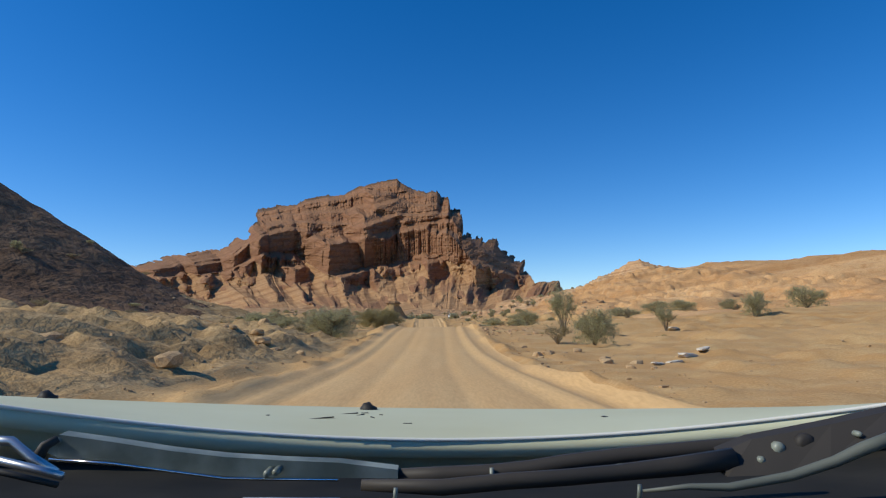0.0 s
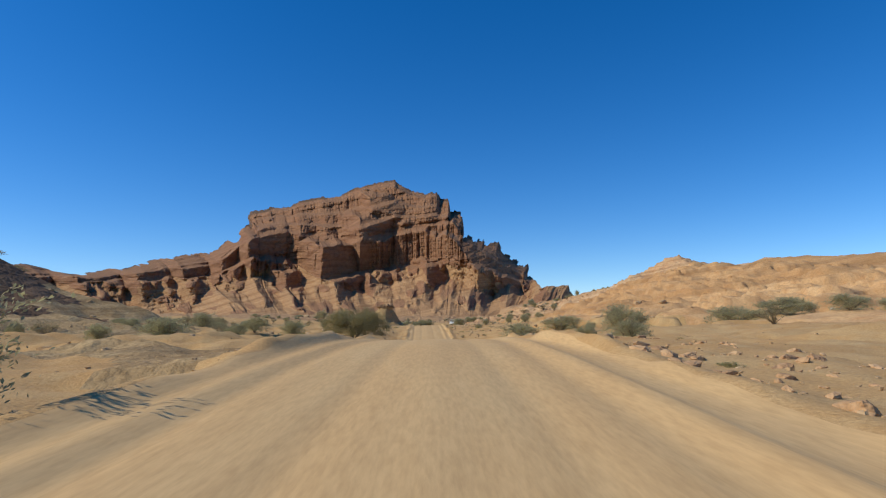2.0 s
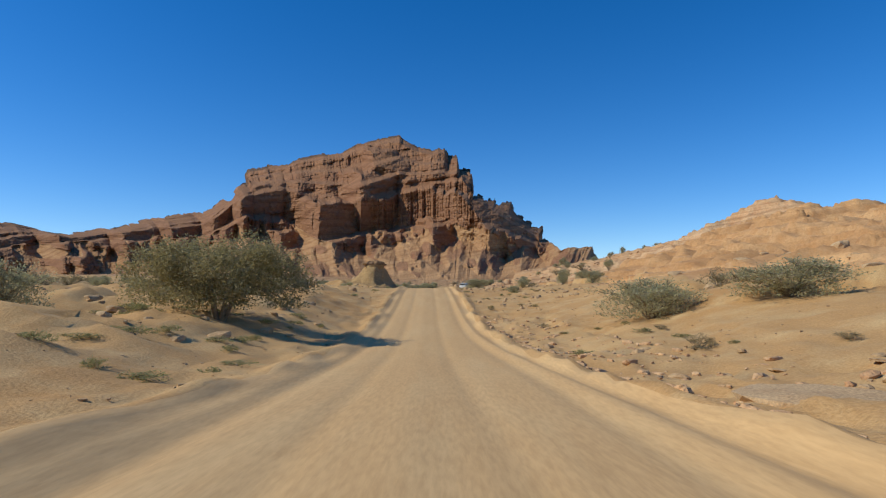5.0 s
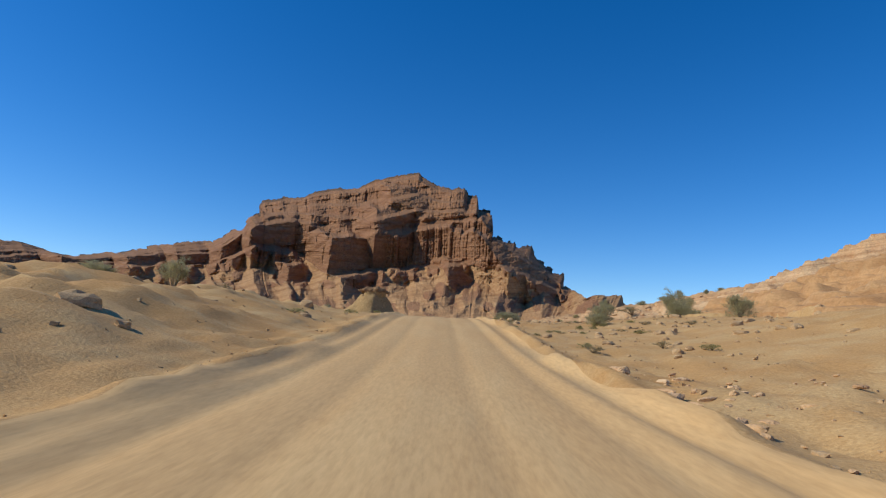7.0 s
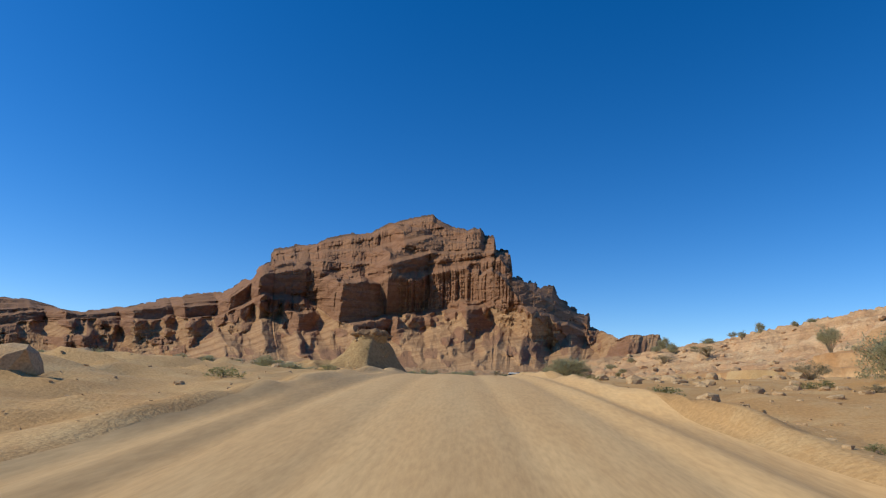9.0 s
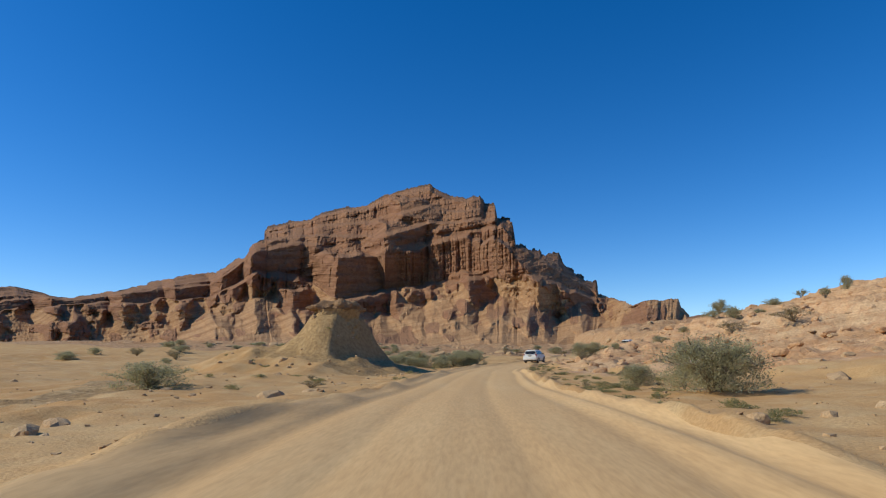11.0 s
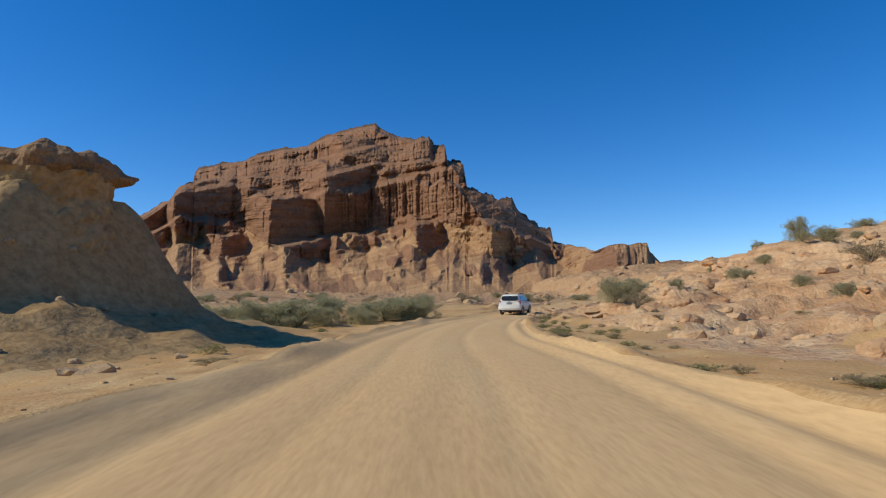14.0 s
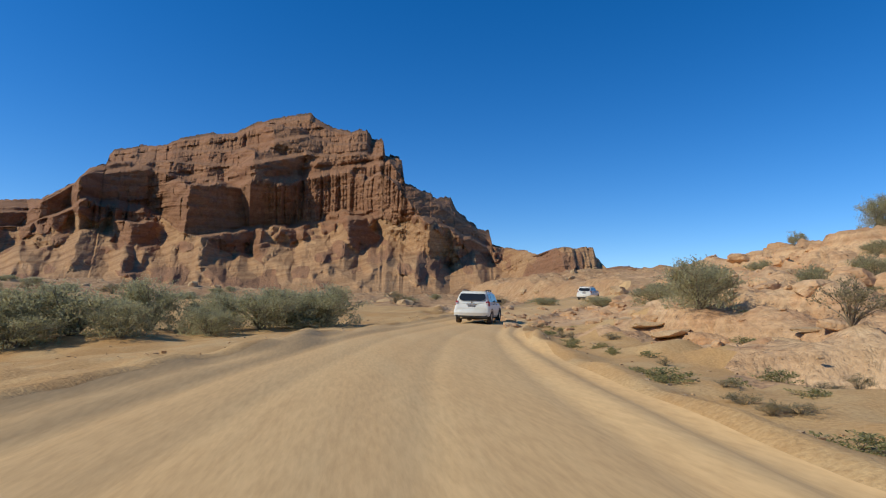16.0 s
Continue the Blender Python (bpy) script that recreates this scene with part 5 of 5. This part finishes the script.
def stand(x, y, yaw, reach=1.3):
    """The pose of a car on the ground there, tilted with the slope."""
    a = radians(yaw)
    f = Vector((-math.sin(a), math.cos(a), 0))
    r = Vector((math.cos(a), math.sin(a), 0))

    def z(p):
        return float(ground_z(p.x, p.y))

    c = Vector((x, y, 0))
    pitch = math.degrees(math.atan2(z(c + f * reach) - z(c - f * reach), 2 * reach))
    lean = math.degrees(math.atan2(z(c - r * 0.75) - z(c + r * 0.75), 1.5))
    high = (z(c + f * reach) + z(c - f * reach)) / 2
    return Matrix.Translation((x, y, high - 0.01)) @ pose(0, 0, 0, 0, 0, yaw) @ pose(0, 0, 0, pitch, lean, 0)


lead = suv(stand(6.6, 219.2, -22), "dusty white compact sport utility car with black roof rails")
ahead = suv(stand(28.9, 260.2, -36), "white sport utility car far off where the track bends")


# ---------------------------------------------------------------- the car at the start of the track
def host_car(m):
    """A small white car with its windscreen opening left clear; its origin lies just behind that opening, at driver's eye height."""
    car = thing("hatchback", m, "white hatchback with a dusty bonnet and black wipers", "car")

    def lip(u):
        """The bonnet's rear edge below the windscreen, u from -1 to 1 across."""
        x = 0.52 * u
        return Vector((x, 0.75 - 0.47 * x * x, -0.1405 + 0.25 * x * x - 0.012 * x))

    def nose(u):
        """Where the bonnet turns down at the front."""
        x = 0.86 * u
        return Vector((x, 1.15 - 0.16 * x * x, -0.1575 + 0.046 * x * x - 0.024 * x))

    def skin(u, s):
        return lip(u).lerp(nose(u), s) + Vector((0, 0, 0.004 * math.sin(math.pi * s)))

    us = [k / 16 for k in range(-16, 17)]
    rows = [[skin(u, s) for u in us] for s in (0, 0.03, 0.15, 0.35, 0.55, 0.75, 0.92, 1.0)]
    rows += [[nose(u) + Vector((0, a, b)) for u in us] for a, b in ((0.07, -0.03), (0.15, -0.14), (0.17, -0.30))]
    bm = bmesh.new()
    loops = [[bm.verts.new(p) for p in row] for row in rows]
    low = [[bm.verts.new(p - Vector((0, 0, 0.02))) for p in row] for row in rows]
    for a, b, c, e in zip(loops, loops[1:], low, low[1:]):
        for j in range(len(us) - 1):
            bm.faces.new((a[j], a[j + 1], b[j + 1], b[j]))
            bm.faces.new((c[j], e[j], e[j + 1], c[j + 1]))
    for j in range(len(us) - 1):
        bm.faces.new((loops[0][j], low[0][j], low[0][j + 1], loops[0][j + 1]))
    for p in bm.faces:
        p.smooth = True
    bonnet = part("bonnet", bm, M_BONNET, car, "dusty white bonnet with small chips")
    for u, s in ((-0.165, 0.86), (-0.80, 0.86)):
        p = skin(u, s)
        bm = bmesh.new()
        tube(bm, [p + Vector((0, 0, -0.004)), p + Vector((0, 0, 0.003)), p + Vector((0, 0, 0.008)), p + Vector((0.002, 0.002, 0.011))], [0.0155, 0.015, 0.010, 0.003], 14)
        for q in bm.faces:
            q.smooth = True
        part("washer_nozzle", bm, M_PLASTIC, bonnet, "black washer nozzle")
    for u, s, wide, deep, turn in ((0.345, 0.50, 0.006, 0.010, 0.3), (-0.385, 0.46, 0.004, 0.006, 0.0), (-0.085, 0.34, 0.013, 0.003, 0.0), (-0.28, 0.42, 0.05, 0.0035, 0.55), (-0.21, 0.62, 0.03, 0.003, 0.5), (-0.185, 0.58, 0.018, 0.003, 1.1), (-0.16, 0.50, 0.014, 0.003, 2.0), (-0.175, 0.66, 0.012, 0.004, 0.2), (-0.14, 0.60, 0.008, 0.003, 2.2)):
        bm = bmesh.new()
        slab(bm, (wide, deep, 0.0016), skin(u, s), 0.0004, Matrix.Rotation(turn, 4, "Z"))
        part("paint_chip", bm, M_PLASTIC, bonnet, "small dark chip in the paint")
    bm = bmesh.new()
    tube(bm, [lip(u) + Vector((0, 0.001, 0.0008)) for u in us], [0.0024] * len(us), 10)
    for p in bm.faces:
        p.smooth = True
    # edge highlight put in as colour: whiter paint than the bonnet's
    part("rear_lip", bm, M_WHITE, bonnet, "rear edge of the bonnet, its highlight set in whiter paint")
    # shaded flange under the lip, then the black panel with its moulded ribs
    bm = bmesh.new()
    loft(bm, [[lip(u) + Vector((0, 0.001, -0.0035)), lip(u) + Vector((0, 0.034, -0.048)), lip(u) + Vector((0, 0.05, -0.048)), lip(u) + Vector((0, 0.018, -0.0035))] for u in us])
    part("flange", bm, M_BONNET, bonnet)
    bm = bmesh.new()
    rows = [[Vector((0.76 * u, f - 0.07 * u * u, z + rise * u * u)) for u in us] for f, z, rise in ((0.74, -0.175, 0.07), (0.68, -0.166, 0.07), (0.60, -0.160, 0.075), (0.50, -0.150, 0.075), (0.42, -0.139, 0.07), (0.33, -0.132, 0.06))]
    loft(bm, [r + [p - Vector((0, 0, 0.03)) for p in r[::-1]] for r in rows])
    cowl = part("cowl_panel", bm, M_COWL, car, "black plastic panel below the windscreen")
    for k in range(9):
        bm = bmesh.new()
        slab(bm, (0.05, 0.004, 0.004), (-0.24 + 0.06 * k, 0.41, -0.135 + 0.004 * ((k - 4) / 4) ** 2), 0.001)
        part("vent_slat", bm, M_PLASTIC, cowl)

    def ribbon(name, upper, lower, thick, material, parent, label=""):
        """A flat bar between two curves, with thickness."""
        bm = bmesh.new()
        loft(bm, [[a, Vector(a) + Vector((0, thick, 0.001)), Vector(b) + Vector((0, thick, 0)), b] for a, b in zip(upper, lower)])
        return part(name, bm, material, parent, label)

    def rod(name, points, radius, material, parent, label=""):
        bm = bmesh.new()
        radii = radius if isinstance(radius, list) else [radius] * len(points)
        tube(bm, points, radii, 10)
        for p in bm.faces:
            p.smooth = True
        return part(name, bm, material, parent, label)

    arm = ribbon("wiper", [(-0.316, 0.500, -0.090), (-0.310, 0.503, -0.085), (-0.268, 0.506, -0.092), (-0.224, 0.509, -0.100), (-0.179, 0.511, -0.106), (-0.133, 0.514, -0.110), (-0.088, 0.517, -0.113), (-0.040, 0.520, -0.120)],
                 [(-0.317, 0.500, -0.098), (-0.311, 0.503, -0.103), (-0.267, 0.506, -0.107), (-0.223, 0.509, -0.115), (-0.178, 0.511, -0.121), (-0.133, 0.514, -0.124), (-0.088, 0.517, -0.125), (-0.040, 0.520, -0.127)], 0.012, M_BLADE, car, "worn grey wiper blade resting below the windscreen")
    rod("blade_edge", [(-0.314, 0.498, -0.103), (-0.267, 0.503, -0.108), (-0.178, 0.508, -0.122), (-0.088, 0.514, -0.126)], 0.0012, M_CHROME, arm, "bright worn edge")
    for x, z in ((-0.3105, -0.090), (-0.142, -0.117), (-0.135, -0.116)):
        rod("pivot", [(x, 0.512, z), (x, 0.4985, z)], [0.0032, 0.0028], M_BLADE, arm)
    rod("bracket", [(-0.314, 0.480, -0.103), (-0.309, 0.484, -0.090), (-0.303, 0.490, -0.086)], [0.005, 0.004, 0.003], M_PLASTIC, arm)
    rod("link_arm", [(-0.345, 0.460, -0.080), (-0.318, 0.460, -0.082), (-0.303, 0.460, -0.094), (-0.284, 0.460, -0.105)], 0.0035, M_ALLOY, arm, "silver link arm")
    rod("link_arm", [(-0.320, 0.420, -0.082), (-0.274, 0.420, -0.093), (-0.255, 0.420, -0.098)], 0.0028, M_ALLOY, arm, "silver link arm")
    rod("link_arm", [(-0.310, 0.400, -0.084), (-0.246, 0.400, -0.0985)], 0.002, M_PLASTIC, arm)
    far_arm = rod("wiper", [(-0.047, 0.530, -0.1275), (-0.003, 0.526, -0.1265), (0.037, 0.522, -0.125), (0.070, 0.519, -0.121), (0.097, 0.515, -0.1155), (0.142, 0.511, -0.110), (0.187, 0.508, -0.106), (0.231, 0.504, -0.102), (0.252, 0.500, -0.100)], [0.006, 0.0075, 0.008, 0.0075, 0.007, 0.007, 0.007, 0.007, 0.006], M_PLASTIC, car, "black wiper arm under the bonnet's edge")
    rod("blade", [(-0.063, 0.470, -0.119), (-0.003, 0.468, -0.121), (0.046, 0.467, -0.117), (0.087, 0.465, -0.1145), (0.128, 0.463, -0.111), (0.169, 0.462, -0.107), (0.210, 0.460, -0.102)], [0.004, 0.006, 0.006, 0.006, 0.006, 0.007, 0.008], M_PLASTIC, far_arm, "black rubber blade")
    rod("clip", [(0.037, 0.513, -0.118), (0.037, 0.512, -0.131)], 0.0018, M_BLADE, far_arm)
    ribbon("pivot_cover", [(0.205, 0.470, -0.099), (0.226, 0.464, -0.089), (0.252, 0.458, -0.083), (0.278, 0.452, -0.077), (0.314, 0.446, -0.068), (0.345, 0.440, -0.060)],
           [(0.200, 0.450, -0.112), (0.218, 0.444, -0.110), (0.239, 0.438, -0.107), (0.263, 0.432, -0.098), (0.298, 0.426, -0.082), (0.330, 0.420, -0.069)], 0.012, M_PLASTIC, far_arm, "black moulded cover over the wiper pivot")
    for x, f, z, r, m_ in ((0.2395, 0.453, -0.0935, 0.0045, M_BLADE), (0.258, 0.4505, -0.0905, 0.0075, M_PLASTIC), (0.2255, 0.452, -0.1015, 0.003, M_BLADE), (0.287, 0.437, -0.0815, 0.0022, M_BLADE)):
        rod("pivot", [(x, f + 0.004, z), (x, f - 0.001, z), (x, f - 0.003, z)], [r, r, 0.6 * r], m_, far_arm)
    rod("rail", [(0.061, 0.490, -0.1215), (0.092, 0.487, -0.117), (0.135, 0.485, -0.112), (0.177, 0.482, -0.108), (0.215, 0.480, -0.1035)], [0.0006, 0.0022, 0.0024, 0.0018, 0.0008], M_BONNET, cowl, "pale strip of bodywork between the arms")
    # same bodywork lower down, its shade put in as a grey paint
    rod("rail", [(0.133, 0.430, -0.1155), (0.163, 0.426, -0.112), (0.188, 0.421, -0.1115), (0.227, 0.417, -0.104), (0.255, 0.413, -0.094), (0.272, 0.409, -0.085), (0.299, 0.400, -0.072)], [0.001, 0.002, 0.0028, 0.0032, 0.0036, 0.0042, 0.004], M_GREY, cowl, "strip of bodywork between the arms, greyed for its shade")
    rod("rail", [(-0.122, 0.380, -0.1035), (-0.064, 0.380, -0.1045)], 0.0012, M_ALLOY, cowl)
    for x in (-0.032, 0.122):
        rod("peg", [(x - 0.001, 0.400, -0.114), (x, 0.400, -0.1035)], 0.0014, M_BLADE, cowl)
    # body sides, floor and nose
    for sx in (-1, 1):
        bm = bmesh.new()
        rings = []
        for y, hw, top_z in ((-2.55, 0.70, -0.25), (-2.4, 0.80, -0.18), (-1.2, 0.83, -0.16), (0.1, 0.83, -0.16), (0.45, 0.82, -0.13), (1.0, 0.80, -0.17), (1.30, 0.70, -0.30)):
            rings.append([(sx * hw, y, -0.76), (sx * (hw + 0.03), y, -0.5), (sx * hw, y, top_z), (sx * (hw - 0.08), y, top_z + 0.01), (sx * (hw - 0.08), y, -0.76)])
        loft(bm, rings)
        part("body_side", bm, M_WHITE, car)
        for y in (-1.75, 0.92):
            hub = wheel(car, sx * 0.74, y, 0.29, 0.19)
            hub.location = (sx * 0.76, y, -0.715)
        for pts in ([(sx * 0.74, 0.20, -0.15), (sx * 0.66, -0.15, 0.10), (sx * 0.58, -0.42, 0.26)], [(sx * 0.77, -0.75, -0.15), (sx * 0.60, -0.85, 0.27)], [(sx * 0.74, -2.2, -0.16), (sx * 0.56, -1.75, 0.24)]):
            bm = bmesh.new()
            tube(bm, pts, [0.035] * len(pts), 8)
            part("pillar", bm, M_WHITE, car)
        bm = bmesh.new()
        slab(bm, (0.24, 0.16, 0.15), (sx * 0.62, 1.22, -0.36), 0.04)
        part("headlamp", bm, M_LENS, car)
    bm = bmesh.new()
    loft(bm, [[(x, y, z) for x in (-0.58, -0.3, 0.3, 0.58)] + [(x, y, z + 0.03) for x in (0.58, 0.3, -0.3, -0.58)] for y, z in ((-1.80, 0.22), (-1.4, 0.28), (-0.8, 0.29), (-0.42, 0.25))])
    part("roof", bm, M_WHITE, car)
    bm = bmesh.new()
    slab(bm, (1.5, 0.16, 0.42), (0, 1.33, -0.58), 0.06)
    part("front_bumper", bm, M_WHITE, car)
    bm = bmesh.new()
    slab(bm, (1.5, 0.12, 0.55), (0, -2.5, -0.50), 0.06)
    part("tailgate", bm, M_WHITE, car)
    bm = bmesh.new()
    slab(bm, (1.46, 3.6, 0.06), (0, -0.6, -0.74), 0.02)
    part("floor_pan", bm, M_PLASTIC, car)
    bm = bmesh.new()
    slab(bm, (1.40, 0.36, 0.16), (0, 0.06, -0.25), 0.05)
    part("dashboard", bm, M_PLASTIC, car)


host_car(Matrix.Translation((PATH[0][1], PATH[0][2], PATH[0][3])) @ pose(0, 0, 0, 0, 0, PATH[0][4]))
